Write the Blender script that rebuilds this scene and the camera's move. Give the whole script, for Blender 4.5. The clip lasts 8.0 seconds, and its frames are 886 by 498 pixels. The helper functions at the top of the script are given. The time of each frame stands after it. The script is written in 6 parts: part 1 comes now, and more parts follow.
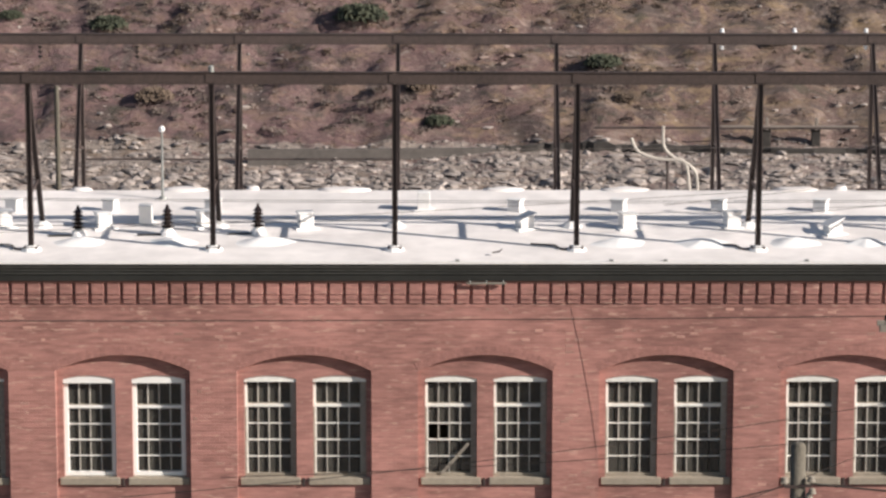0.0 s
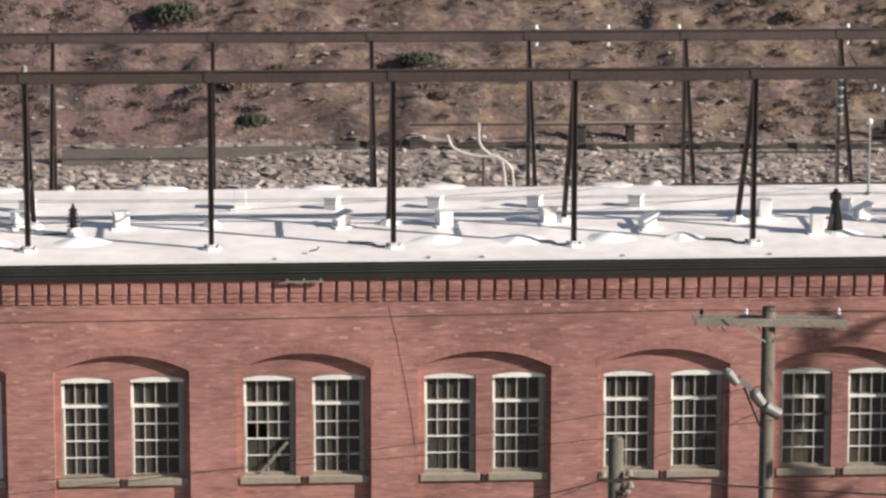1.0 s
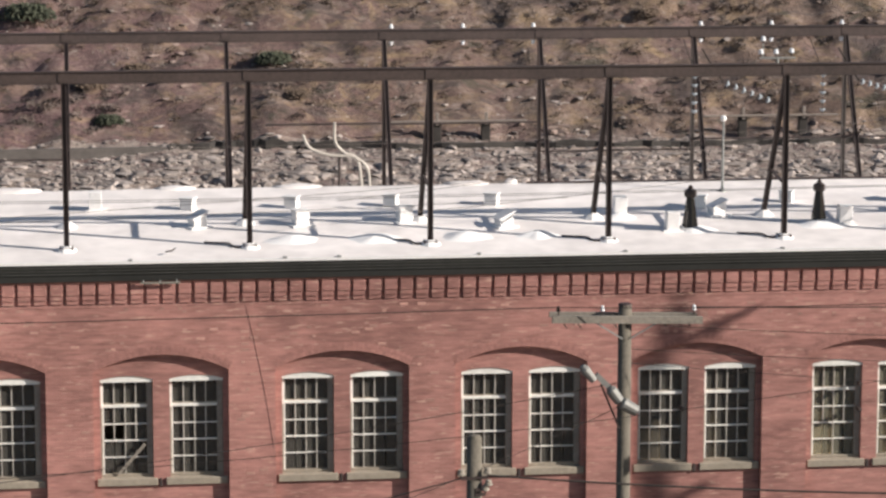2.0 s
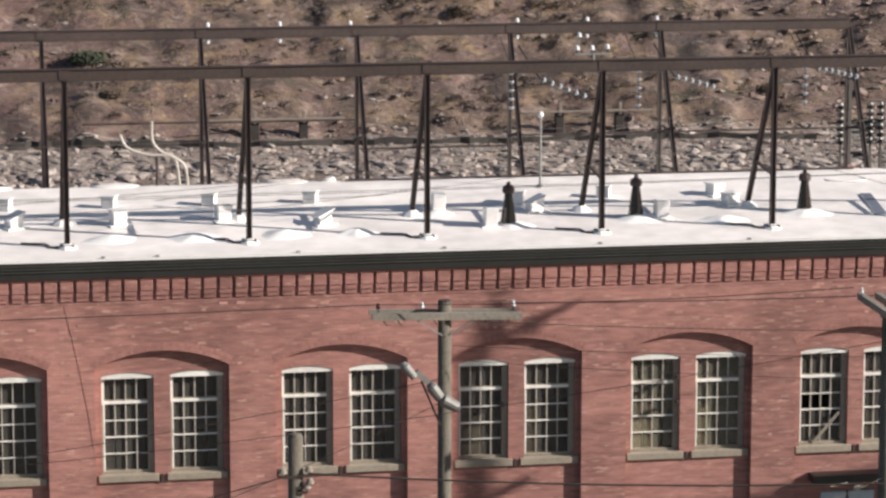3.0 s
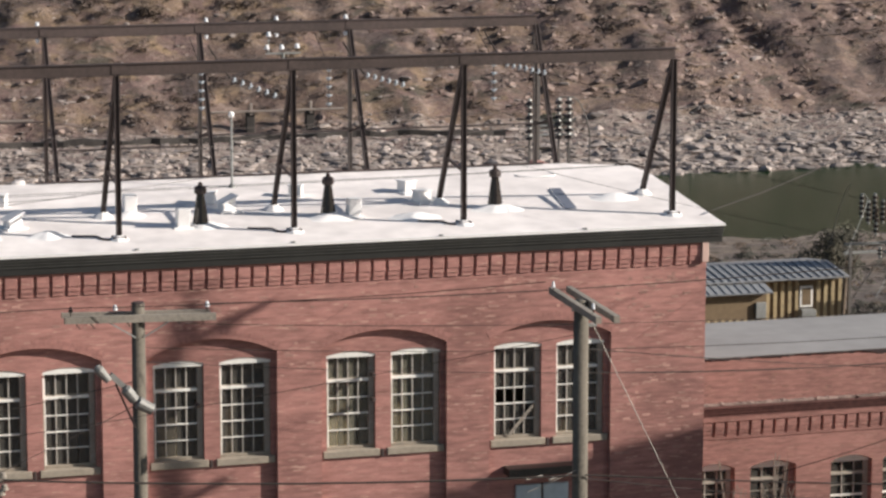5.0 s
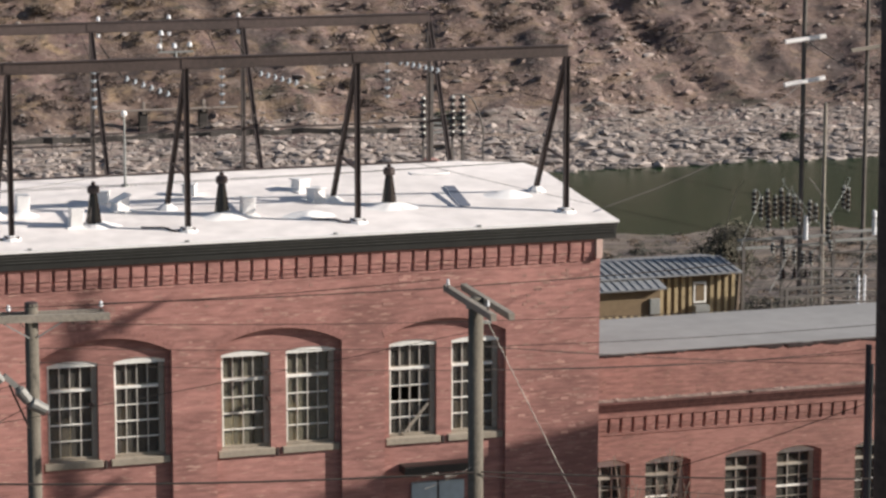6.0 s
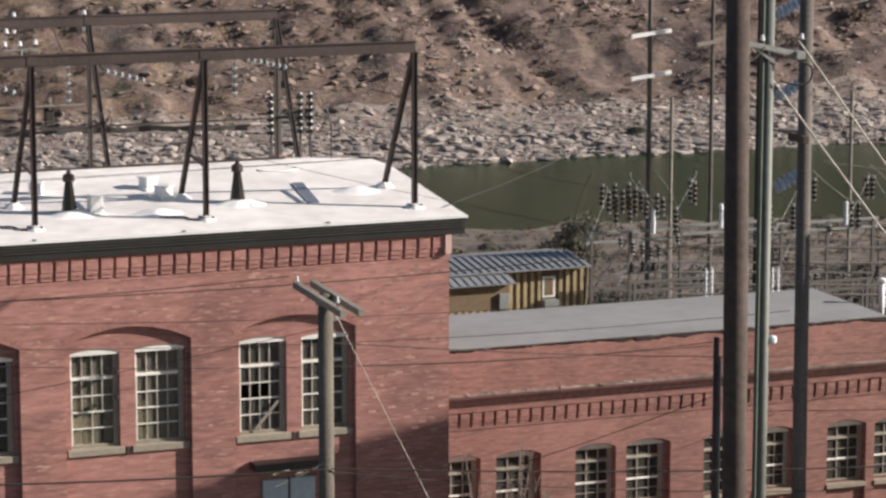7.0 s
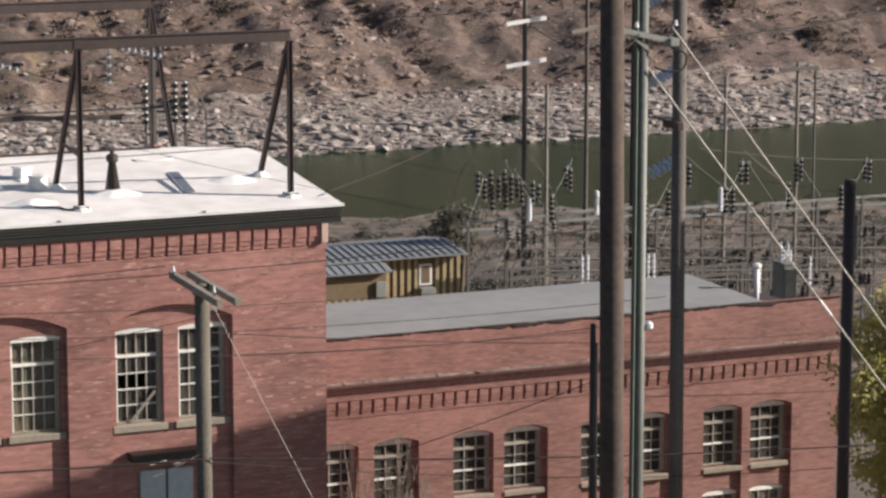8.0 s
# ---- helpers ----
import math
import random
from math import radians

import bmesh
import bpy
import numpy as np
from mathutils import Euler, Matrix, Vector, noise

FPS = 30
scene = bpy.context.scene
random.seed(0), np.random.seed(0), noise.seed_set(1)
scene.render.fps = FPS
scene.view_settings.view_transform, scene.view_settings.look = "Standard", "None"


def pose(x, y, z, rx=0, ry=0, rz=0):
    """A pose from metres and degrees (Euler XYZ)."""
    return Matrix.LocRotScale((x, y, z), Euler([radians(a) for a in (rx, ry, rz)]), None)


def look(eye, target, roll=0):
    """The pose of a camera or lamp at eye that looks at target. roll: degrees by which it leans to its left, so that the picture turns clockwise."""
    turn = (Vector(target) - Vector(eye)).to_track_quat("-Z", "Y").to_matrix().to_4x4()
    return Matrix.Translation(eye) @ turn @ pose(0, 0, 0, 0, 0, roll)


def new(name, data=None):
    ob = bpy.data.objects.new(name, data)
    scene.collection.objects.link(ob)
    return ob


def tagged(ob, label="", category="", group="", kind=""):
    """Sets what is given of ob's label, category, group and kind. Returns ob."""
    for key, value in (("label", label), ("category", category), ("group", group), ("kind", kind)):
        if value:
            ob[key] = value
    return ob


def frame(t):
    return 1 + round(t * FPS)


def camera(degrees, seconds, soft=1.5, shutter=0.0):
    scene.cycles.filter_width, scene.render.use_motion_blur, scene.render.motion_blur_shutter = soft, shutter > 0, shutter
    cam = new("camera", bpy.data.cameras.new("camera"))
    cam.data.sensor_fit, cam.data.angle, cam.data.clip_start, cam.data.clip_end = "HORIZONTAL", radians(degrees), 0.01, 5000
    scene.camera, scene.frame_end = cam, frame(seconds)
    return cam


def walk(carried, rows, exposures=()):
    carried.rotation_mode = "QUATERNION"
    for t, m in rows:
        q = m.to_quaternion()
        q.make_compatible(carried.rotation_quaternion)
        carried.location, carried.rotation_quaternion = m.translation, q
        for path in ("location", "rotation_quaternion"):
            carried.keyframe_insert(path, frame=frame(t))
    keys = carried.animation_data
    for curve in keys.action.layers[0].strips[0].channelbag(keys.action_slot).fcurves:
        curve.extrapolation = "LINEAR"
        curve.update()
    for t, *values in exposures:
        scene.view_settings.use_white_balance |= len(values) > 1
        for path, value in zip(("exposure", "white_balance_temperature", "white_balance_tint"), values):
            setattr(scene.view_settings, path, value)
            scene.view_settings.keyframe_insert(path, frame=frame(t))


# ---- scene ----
# The camera stands high across the street and pans to the right with a long lens.
cam = camera(16.99, 8.0, soft=2.6)
EYE = (0.0, 0.0, 24.0)
PAN = [(0.0, 0.440, -9.537), (0.5, 2.300, -9.540), (1.0, 4.022, -9.574), (1.2, 4.648, -9.575), (2.3, 7.803, -9.598), (2.5, 8.562, -9.609),
       (3.0, 10.370, -9.625), (3.5, 12.070, -9.638), (4.0, 13.650, -9.643), (4.5, 15.058, -9.630), (4.7, 15.618, -9.628),
       (5.8, 18.030, -9.664), (6.0, 18.447, -9.671), (6.5, 20.058, -9.709), (7.0, 21.404, -9.741), (7.2, 21.950, -9.790), (7.5, 22.662, -9.881), (8.0, 23.824, -9.966)]
walk(cam, [(t, pose(*EYE, 90 + tilt, -0.075, -turn)) for t, turn, tilt in PAN])

# ---- world and sun ----
SUN_EL, SUN_AZ = radians(23), radians(110)          # azimuth clockwise from +y
sun_dir = Vector((math.sin(SUN_AZ) * math.cos(SUN_EL), math.cos(SUN_AZ) * math.cos(SUN_EL), math.sin(SUN_EL)))
world = bpy.data.worlds.new("sky")
scene.world = world
world.use_nodes = True
wn = world.node_tree.nodes
sky = wn.new("ShaderNodeTexSky")
sky.sky_type, sky.sun_disc, sky.sun_elevation, sky.sun_rotation = "NISHITA", False, SUN_EL, SUN_AZ
world.node_tree.links.new(sky.outputs[0], wn["Background"].inputs[0])
wn["Background"].inputs[1].default_value = 0.055
sun = new("sun", bpy.data.lights.new("sun", "SUN"))
sun.data.energy, sun.data.angle, sun.data.color = 5.0, radians(0.55), (1.0, 0.91, 0.82)
sun.matrix_world = look(sun_dir * 200, (0, 0, 0))
scene.view_settings.exposure = 0.645

# ---- materials ----


def material(name, color, rough=0.7, metal=0.0, grain=8.0, amount=0.25, bump=0.15, stain=0.6, tint=None, random_piece=0.0, island=0.0):
    """A surface with fine grain, broad stains and slight relief, at real size."""
    m = bpy.data.materials.new(name)
    m.use_nodes = True
    n, l = m.node_tree.nodes, m.node_tree.links
    b = n["Principled BSDF"]
    b.inputs["Roughness"].default_value, b.inputs["Metallic"].default_value = rough, metal
    geo = n.new("ShaderNodeNewGeometry")
    fine, broad = n.new("ShaderNodeTexNoise"), n.new("ShaderNodeTexNoise")
    for tex, scale in ((fine, grain), (broad, stain)):
        tex.inputs["Scale"].default_value, tex.inputs["Detail"].default_value = scale, 6
        l.new(geo.outputs["Position"], tex.inputs["Vector"])
    ramp = n.new("ShaderNodeMix")
    ramp.data_type = "RGBA"
    dark = tint or tuple(c * (1 - amount) for c in color)
    lite = tuple(min(1, c * (1 + amount * 0.6)) for c in color)
    ramp.inputs["A"].default_value, ramp.inputs["B"].default_value = (*dark, 1), (*lite, 1)
    add = n.new("ShaderNodeMath")
    add.operation = "ADD"
    l.new(fine.outputs[0], add.inputs[0])
    l.new(broad.outputs[0], add.inputs[1])
    fit = n.new("ShaderNodeMapRange")
    fit.inputs["From Min"].default_value, fit.inputs["From Max"].default_value = 0.7, 1.3
    l.new(add.outputs[0], fit.inputs["Value"])
    l.new(fit.outputs[0], ramp.inputs["Factor"])
    out = ramp.outputs["Result"]
    if random_piece:
        info, hsv, mr = n.new("ShaderNodeObjectInfo"), n.new("ShaderNodeHueSaturation"), n.new("ShaderNodeMapRange")
        mr.inputs["To Min"].default_value, mr.inputs["To Max"].default_value = 1 - random_piece, 1 + random_piece
        l.new(info.outputs["Random"], mr.inputs["Value"])
        l.new(mr.outputs[0], hsv.inputs["Value"])
        l.new(out, hsv.inputs["Color"])
        out = hsv.outputs[0]
    if island:
        geo_i, hsv_i, mr_i = n.new("ShaderNodeNewGeometry"), n.new("ShaderNodeHueSaturation"), n.new("ShaderNodeMapRange")
        mr_i.inputs["To Min"].default_value, mr_i.inputs["To Max"].default_value = 1 - island, 1 + island
        l.new(geo_i.outputs["Random Per Island"], mr_i.inputs["Value"])
        l.new(mr_i.outputs[0], hsv_i.inputs["Value"])
        l.new(out, hsv_i.inputs["Color"])
        out = hsv_i.outputs[0]
    l.new(out, b.inputs["Base Color"])
    if bump:
        bm_node = n.new("ShaderNodeBump")
        bm_node.inputs["Strength"].default_value, bm_node.inputs["Distance"].default_value = bump, 0.03
        l.new(fine.outputs[0], bm_node.inputs["Height"])
        l.new(bm_node.outputs[0], b.inputs["Normal"])
    return m


def brick_material(name, c1, c2, mortar, joint=0.012, pale_brick=(0.55, 0.35, 0.28)):
    """Running-bond brickwork for walls that face -y: courses of 75 mm, with worn, pale and dark bricks."""
    m = bpy.data.materials.new(name)
    m.use_nodes = True
    n, l = m.node_tree.nodes, m.node_tree.links
    b = n["Principled BSDF"]
    b.inputs["Roughness"].default_value = 0.88
    geo, sep, comb = n.new("ShaderNodeNewGeometry"), n.new("ShaderNodeSeparateXYZ"), n.new("ShaderNodeCombineXYZ")
    l.new(geo.outputs["Position"], sep.inputs[0])
    xy = n.new("ShaderNodeMath")
    xy.operation = "ADD"
    l.new(sep.outputs["X"], xy.inputs[0])
    l.new(sep.outputs["Y"], xy.inputs[1])
    l.new(xy.outputs[0], comb.inputs["X"])
    l.new(sep.outputs["Z"], comb.inputs["Y"])
    br = n.new("ShaderNodeTexBrick")
    br.inputs["Color1"].default_value, br.inputs["Color2"].default_value, br.inputs["Mortar"].default_value = (*c1, 1), (*c2, 1), (*mortar, 1)
    for key, v in (("Scale", 1.0), ("Mortar Size", joint), ("Brick Width", 0.215), ("Row Height", 0.075), ("Mortar Smooth", 0.4), ("Bias", -0.1)):
        br.inputs[key].default_value = v
    l.new(comb.outputs[0], br.inputs["Vector"])
    # stretched grain: whole courses weather together
    mp = n.new("ShaderNodeMapping")
    mp.inputs["Scale"].default_value = (1.1, 1.1, 7.0)
    l.new(geo.outputs["Position"], mp.inputs["Vector"])
    wear, broad, fleck = n.new("ShaderNodeTexNoise"), n.new("ShaderNodeTexNoise"), n.new("ShaderNodeTexNoise")
    for tex, s in ((wear, 1.5), (broad, 0.35), (fleck, 2.6)):
        tex.inputs["Scale"].default_value, tex.inputs["Detail"].default_value = s, 5
    l.new(mp.outputs[0], wear.inputs["Vector"])
    l.new(mp.outputs[0], fleck.inputs["Vector"])
    l.new(geo.outputs["Position"], broad.inputs["Vector"])
    sm = n.new("ShaderNodeMath")
    sm.operation = "ADD"
    l.new(wear.outputs[0], sm.inputs[0])
    l.new(broad.outputs[0], sm.inputs[1])
    mr = n.new("ShaderNodeMapRange")
    for key, v in (("From Min", 0.75), ("From Max", 1.25), ("To Min", 0.66), ("To Max", 1.27)):
        mr.inputs[key].default_value = v
    l.new(sm.outputs[0], mr.inputs["Value"])
    hsv = n.new("ShaderNodeHueSaturation")
    l.new(br.outputs["Color"], hsv.inputs["Color"])
    l.new(mr.outputs[0], hsv.inputs["Value"])
    pale = n.new("ShaderNodeMix")
    pale.data_type = "RGBA"
    pale.inputs["B"].default_value = (*pale_brick, 1)
    fr = n.new("ShaderNodeMapRange")
    for key, v in (("From Min", 0.60), ("From Max", 0.70), ("To Min", 0.0), ("To Max", 0.75)):
        fr.inputs[key].default_value = v
    l.new(fleck.outputs[0], fr.inputs["Value"])
    l.new(fr.outputs[0], pale.inputs["Factor"])
    l.new(hsv.outputs[0], pale.inputs["A"])
    # dark, burnt and spalled bricks
    shift, burnt, spots, br2 = n.new("ShaderNodeVectorMath"), n.new("ShaderNodeMix"), n.new("ShaderNodeTexNoise"), n.new("ShaderNodeMapRange")
    shift.inputs[1].default_value = (31.0, 17.0, 5.0)
    l.new(mp.outputs[0], shift.inputs[0])
    spots.inputs["Scale"].default_value, spots.inputs["Detail"].default_value = 2.9, 5
    l.new(shift.outputs[0], spots.inputs["Vector"])
    for key, v in (("From Min", 0.64), ("From Max", 0.71), ("To Min", 0.0), ("To Max", 0.40)):
        br2.inputs[key].default_value = v
    l.new(spots.outputs[0], br2.inputs["Value"])
    burnt.data_type = "RGBA"
    burnt.inputs["B"].default_value = (0.13, 0.062, 0.055, 1)
    l.new(br2.outputs[0], burnt.inputs["Factor"])
    l.new(pale.outputs["Result"], burnt.inputs["A"])
    l.new(burnt.outputs["Result"], b.inputs["Base Color"])
    bu = n.new("ShaderNodeBump")
    bu.inputs["Strength"].default_value, bu.inputs["Distance"].default_value = 0.3, 0.010
    inv = n.new("ShaderNodeMath")
    inv.operation = "SUBTRACT"
    inv.inputs[0].default_value = 1.0
    l.new(br.outputs["Fac"], inv.inputs[1])
    l.new(inv.outputs[0], bu.inputs["Height"])
    l.new(bu.outputs[0], b.inputs["Normal"])
    return m


BRICK = brick_material("red_brick", (0.376, 0.181, 0.156), (0.312, 0.145, 0.125), (0.350, 0.180, 0.154))
BRICK_LOW = brick_material("weathered_red_brick", (0.300, 0.150, 0.129), (0.246, 0.120, 0.103), (0.288, 0.153, 0.131), pale_brick=(0.39, 0.235, 0.195))
ROOF_WHITE = material("white_roof_membrane", (0.835, 0.79, 0.768), 0.6, grain=1.6, amount=0.20, bump=0.08, stain=0.35)
FRESH_COAT = material("fresh_white_roof_coat", (0.90, 0.89, 0.88), 0.55, grain=4, amount=0.06, bump=0.1)
WHITE_PAINT = material("white_paint", (0.84, 0.83, 0.82), 0.5, grain=14, amount=0.10, bump=0.05)
# right-hand casings only: the reveal's shade is put into this grey
CASING = material("shaded_right_casing", (0.32, 0.29, 0.25), 0.85, grain=10, amount=0.3, bump=0.15)
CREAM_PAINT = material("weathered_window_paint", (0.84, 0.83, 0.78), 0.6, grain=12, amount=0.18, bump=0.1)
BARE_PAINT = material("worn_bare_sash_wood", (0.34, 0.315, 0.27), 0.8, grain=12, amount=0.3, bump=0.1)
BAR_PAINT = material("dimmed_glazing_bar_paint", (0.52, 0.49, 0.44), 0.75, grain=12, amount=0.3, bump=0.1)
SILL_STONE = material("sill_stone", (0.31, 0.27, 0.215), 0.85, grain=9, amount=0.2)
FASCIA = material("black_painted_gutter", (0.024, 0.024, 0.022), 0.45, grain=6, amount=0.3, bump=0.05)
FASCIA_LIP = material("gutter_lip", (0.10, 0.10, 0.09), 0.5, grain=6, amount=0.3, bump=0.05)
STEEL = material("brown_painted_steel", (0.066, 0.046, 0.041), 0.6, grain=10, amount=0.35, bump=0.1)
GREY_STEEL = material("dusty_grey_steel", (0.12, 0.10, 0.09), 0.7, grain=10, amount=0.3, bump=0.1)
STEEL_DARK = material("dark_steel", (0.050, 0.034, 0.031), 0.6, grain=10, amount=0.3, bump=0.1)
GALV = material("galvanised_steel", (0.30, 0.31, 0.30), 0.5, 0.4, grain=8, amount=0.2, bump=0.05)
WOOD = material("weathered_pole_wood", (0.128, 0.114, 0.091), 0.9, grain=14, amount=0.35, bump=0.3)
WOOD_GREY = material("grey_crossarm_wood", (0.25, 0.225, 0.19), 0.9, grain=14, amount=0.3, bump=0.3)
WOOD_DARK = material("creosoted_pole_wood", (0.068, 0.048, 0.038), 0.85, grain=9, amount=0.45, bump=0.1, stain=1.5)
POLE_GREY = material("silvered_pole_wood", (0.125, 0.11, 0.098), 0.9, grain=14, amount=0.35, bump=0.3)
POLE_STEEL = material("weathered_steel_pole", (0.125, 0.135, 0.12), 0.6, 0.1, grain=6, amount=0.25, bump=0.05)
FRESH_PAINT = material("fresh_white_paint", (0.88, 0.87, 0.84), 0.45, grain=14, amount=0.06, bump=0.03)
OXIDE = material("oxide_red_cornice", (0.115, 0.050, 0.044), 0.85, grain=6, amount=0.4, stain=1.0)
PORCELAIN = material("white_porcelain", (0.75, 0.77, 0.80), 0.2, grain=6, amount=0.08, bump=0.0)
PORCELAIN_BROWN = material("brown_porcelain", (0.022, 0.015, 0.014), 0.2, grain=6, amount=0.2, bump=0.0)
GLASS_BLUE = material("grey_blue_insulator", (0.37, 0.41, 0.44), 0.2, grain=6, amount=0.15, bump=0.0)
WIRE = material("weathered_conductor", (0.025, 0.02, 0.018), 0.95, grain=3, amount=0.2, bump=0.0)
WIRE_PALE = material("pale_guy_strand", (0.46, 0.42, 0.37), 0.5, grain=3, amount=0.15, bump=0.0)
GREY_ROOF = material("grey_roof_felt", (0.27, 0.27, 0.27), 0.8, grain=1.6, amount=0.14, bump=0.08, stain=0.3)
TAR = material("tar_edge", (0.062, 0.046, 0.048), 0.7, grain=5, amount=0.4, bump=0.2)
LIME = material("limed_ledge", (0.27, 0.205, 0.18), 0.9, grain=3.5, amount=0.5, bump=0.2, stain=1.2)
CORNICE = material("brown_cornice_brick", (0.19, 0.082, 0.066), 0.85, grain=7, amount=0.3)
SHED_METAL = material("blue_grey_metal_roof", (0.27, 0.28, 0.29), 0.5, 0.2, grain=3, amount=0.15, bump=0.03)
OCHRE = material("ochre_siding", (0.36, 0.285, 0.165), 0.75, grain=5, amount=0.2)
OCHRE_DARK = material("dark_siding_batten", (0.17, 0.12, 0.068), 0.8, grain=5, amount=0.2)
GROUND = material("gravel_ground", (0.15, 0.122, 0.105), 0.95, grain=2.5, amount=0.35, bump=0.4, stain=0.12)
ROCK = material("pale_bank_rock", (0.30, 0.260, 0.238), 0.9, grain=2.0, amount=0.4, bump=0.5, random_piece=0.0, island=0.4)
PALE_BLUE = material("pale_blue_door_paint", (0.42, 0.49, 0.53), 0.6, grain=6, amount=0.15)
BLUE_STEEL = material("blue_insulator_bank", (0.42, 0.53, 0.68), 0.3, grain=6, amount=0.2)
INNER = material("dusty_interior_plaster", (0.22, 0.20, 0.16), 0.9, grain=3, amount=0.3)
BOARD = material("old_board", (0.5, 0.42, 0.3), 0.85, grain=7, amount=0.3)


def hill_material(name="dry_hillside", pale=0.0, soil=(0.128, 0.083, 0.080), earth=(0.122, 0.072, 0.068)):
    """Patches of dry grass, mauve soil, grey stone and dark scrub; pale adds bleached stone."""
    m = bpy.data.materials.new(name)
    m.use_nodes = True
    n, l = m.node_tree.nodes, m.node_tree.links
    b = n["Principled BSDF"]
    b.inputs["Roughness"].default_value = 0.95
    geo = n.new("ShaderNodeNewGeometry")
    mp = n.new("ShaderNodeMapping")
    mp.inputs["Rotation"].default_value, mp.inputs["Scale"].default_value = (0, 0, 0.5), (0.75, 1.0, 1.3)
    l.new(geo.outputs["Position"], mp.inputs["Vector"])

    def field(scale, detail, offset, rough=0.62, distort=0.0):
        shift = n.new("ShaderNodeVectorMath")
        shift.inputs[1].default_value = (offset, offset * 0.7, offset * 1.3)
        l.new(mp.outputs[0], shift.inputs[0])
        t = n.new("ShaderNodeTexNoise")
        t.inputs["Scale"].default_value, t.inputs["Detail"].default_value = scale, detail
        t.inputs["Roughness"].default_value, t.inputs["Distortion"].default_value = rough, distort
        l.new(shift.outputs[0], t.inputs["Vector"])
        return t.outputs[0]

    def layer(below, color, mask, lo, hi, most=1.0):
        mr, mix = n.new("ShaderNodeMapRange"), n.new("ShaderNodeMix")
        mr.inputs["From Min"].default_value, mr.inputs["From Max"].default_value, mr.inputs["To Max"].default_value = lo, hi, most
        l.new(mask, mr.inputs["Value"])
        mix.data_type = "RGBA"
        l.new(below, mix.inputs["A"])
        mix.inputs["B"].default_value = (*color, 1)
        l.new(mr.outputs[0], mix.inputs["Factor"])
        return mix.outputs["Result"]

    base = n.new("ShaderNodeRGB")
    base.outputs[0].default_value = (*soil, 1)
    c = base.outputs[0]
    c = layer(c, earth, field(0.09, 4, 3.0), 0.42, 0.58)
    if not pale:
        sep = n.new("ShaderNodeSeparateXYZ")
        l.new(geo.outputs["Position"], sep.inputs[0])
        c = layer(c, (0.148, 0.105, 0.077), sep.outputs["X"], -10.0, 45.0, 0.65)
        c = layer(c, (0.150, 0.096, 0.092), field(0.17, 5, 17.0, distort=0.6), 0.50, 0.60, 0.7)
    c = layer(c, (0.195, 0.138, 0.090), field(0.26, 6, 11.0, distort=0.8), 0.50, 0.61, 0.85)
    c = layer(c, (0.255, 0.195, 0.165), field(0.6, 8, 23.0, 0.7, 0.8), 0.50, 0.63, 0.85)
    if not pale:
        c = layer(c, (0.262, 0.185, 0.112), field(0.42, 7, 83.0, 0.68, 0.8), 0.54, 0.64, 0.8)
    if not pale:
        c = layer(c, (0.142, 0.099, 0.093), sep.outputs["X"], 58.0, 88.0, 0.5)
        c = layer(c, (0.160, 0.096, 0.098), sep.outputs["X"], 16.0, -12.0, 0.55)
    c = layer(c, (0.064, 0.050, 0.047), field(0.24, 9, 37.0, 0.66, 1.2), 0.50, 0.60, 0.78)
    c = layer(c, (0.050, 0.047, 0.034), field(0.40, 7, 51.0, 0.68, 0.8), 0.56, 0.65, 0.8)
    c = layer(c, (0.33, 0.28, 0.24), field(1.6, 6, 61.0, 0.7), 0.60, 0.70, 0.8)
    if pale:
        c = layer(c, (0.31, 0.262, 0.23), field(0.9, 7, 71.0, 0.7), 0.38, 0.58, pale)
    fine = field(3.0, 8, 5.0, 0.7)
    hsv, mr = n.new("ShaderNodeHueSaturation"), n.new("ShaderNodeMapRange")
    for key, v in (("From Min", 0.3), ("From Max", 0.7), ("To Min", 0.6), ("To Max", 1.36)):
        mr.inputs[key].default_value = v
    l.new(fine, mr.inputs["Value"])
    l.new(mr.outputs[0], hsv.inputs["Value"])
    l.new(c, hsv.inputs["Color"])
    l.new(hsv.outputs[0], b.inputs["Base Color"])
    bu = n.new("ShaderNodeBump")
    bu.inputs["Strength"].default_value, bu.inputs["Distance"].default_value = 0.8, 0.25
    l.new(fine, bu.inputs["Height"])
    l.new(bu.outputs[0], b.inputs["Normal"])
    return m


def glass_material(name, color, clear=0.75):
    m = bpy.data.materials.new(name)
    m.use_nodes = True
    b = m.node_tree.nodes["Principled BSDF"]
    b.inputs["Base Color"].default_value = (*color, 1)
    b.inputs["Roughness"].default_value = 0.1
    b.inputs["Transmission Weight"].default_value = clear
    b.inputs["IOR"].default_value = 1.45
    return m


def water_material():
    m = bpy.data.materials.new("river_water")
    m.use_nodes = True
    n, l = m.node_tree.nodes, m.node_tree.links
    b = n["Principled BSDF"]
    b.inputs["Base Color"].default_value = (0.011, 0.030, 0.010, 1)
    b.inputs["IOR"].default_value = 1.33
    b.inputs["Roughness"].default_value = 0.2
    b.inputs["Specular IOR Level"].default_value = 0.35
    geo, t, bu = n.new("ShaderNodeNewGeometry"), n.new("ShaderNodeTexNoise"), n.new("ShaderNodeBump")
    t.inputs["Scale"].default_value, t.inputs["Detail"].default_value = 1.2, 4
    bu.inputs["Strength"].default_value, bu.inputs["Distance"].default_value = 0.25, 0.05
    l.new(geo.outputs["Position"], t.inputs["Vector"])
    l.new(t.outputs[0], bu.inputs["Height"])
    l.new(bu.outputs[0], b.inputs["Normal"])
    return m


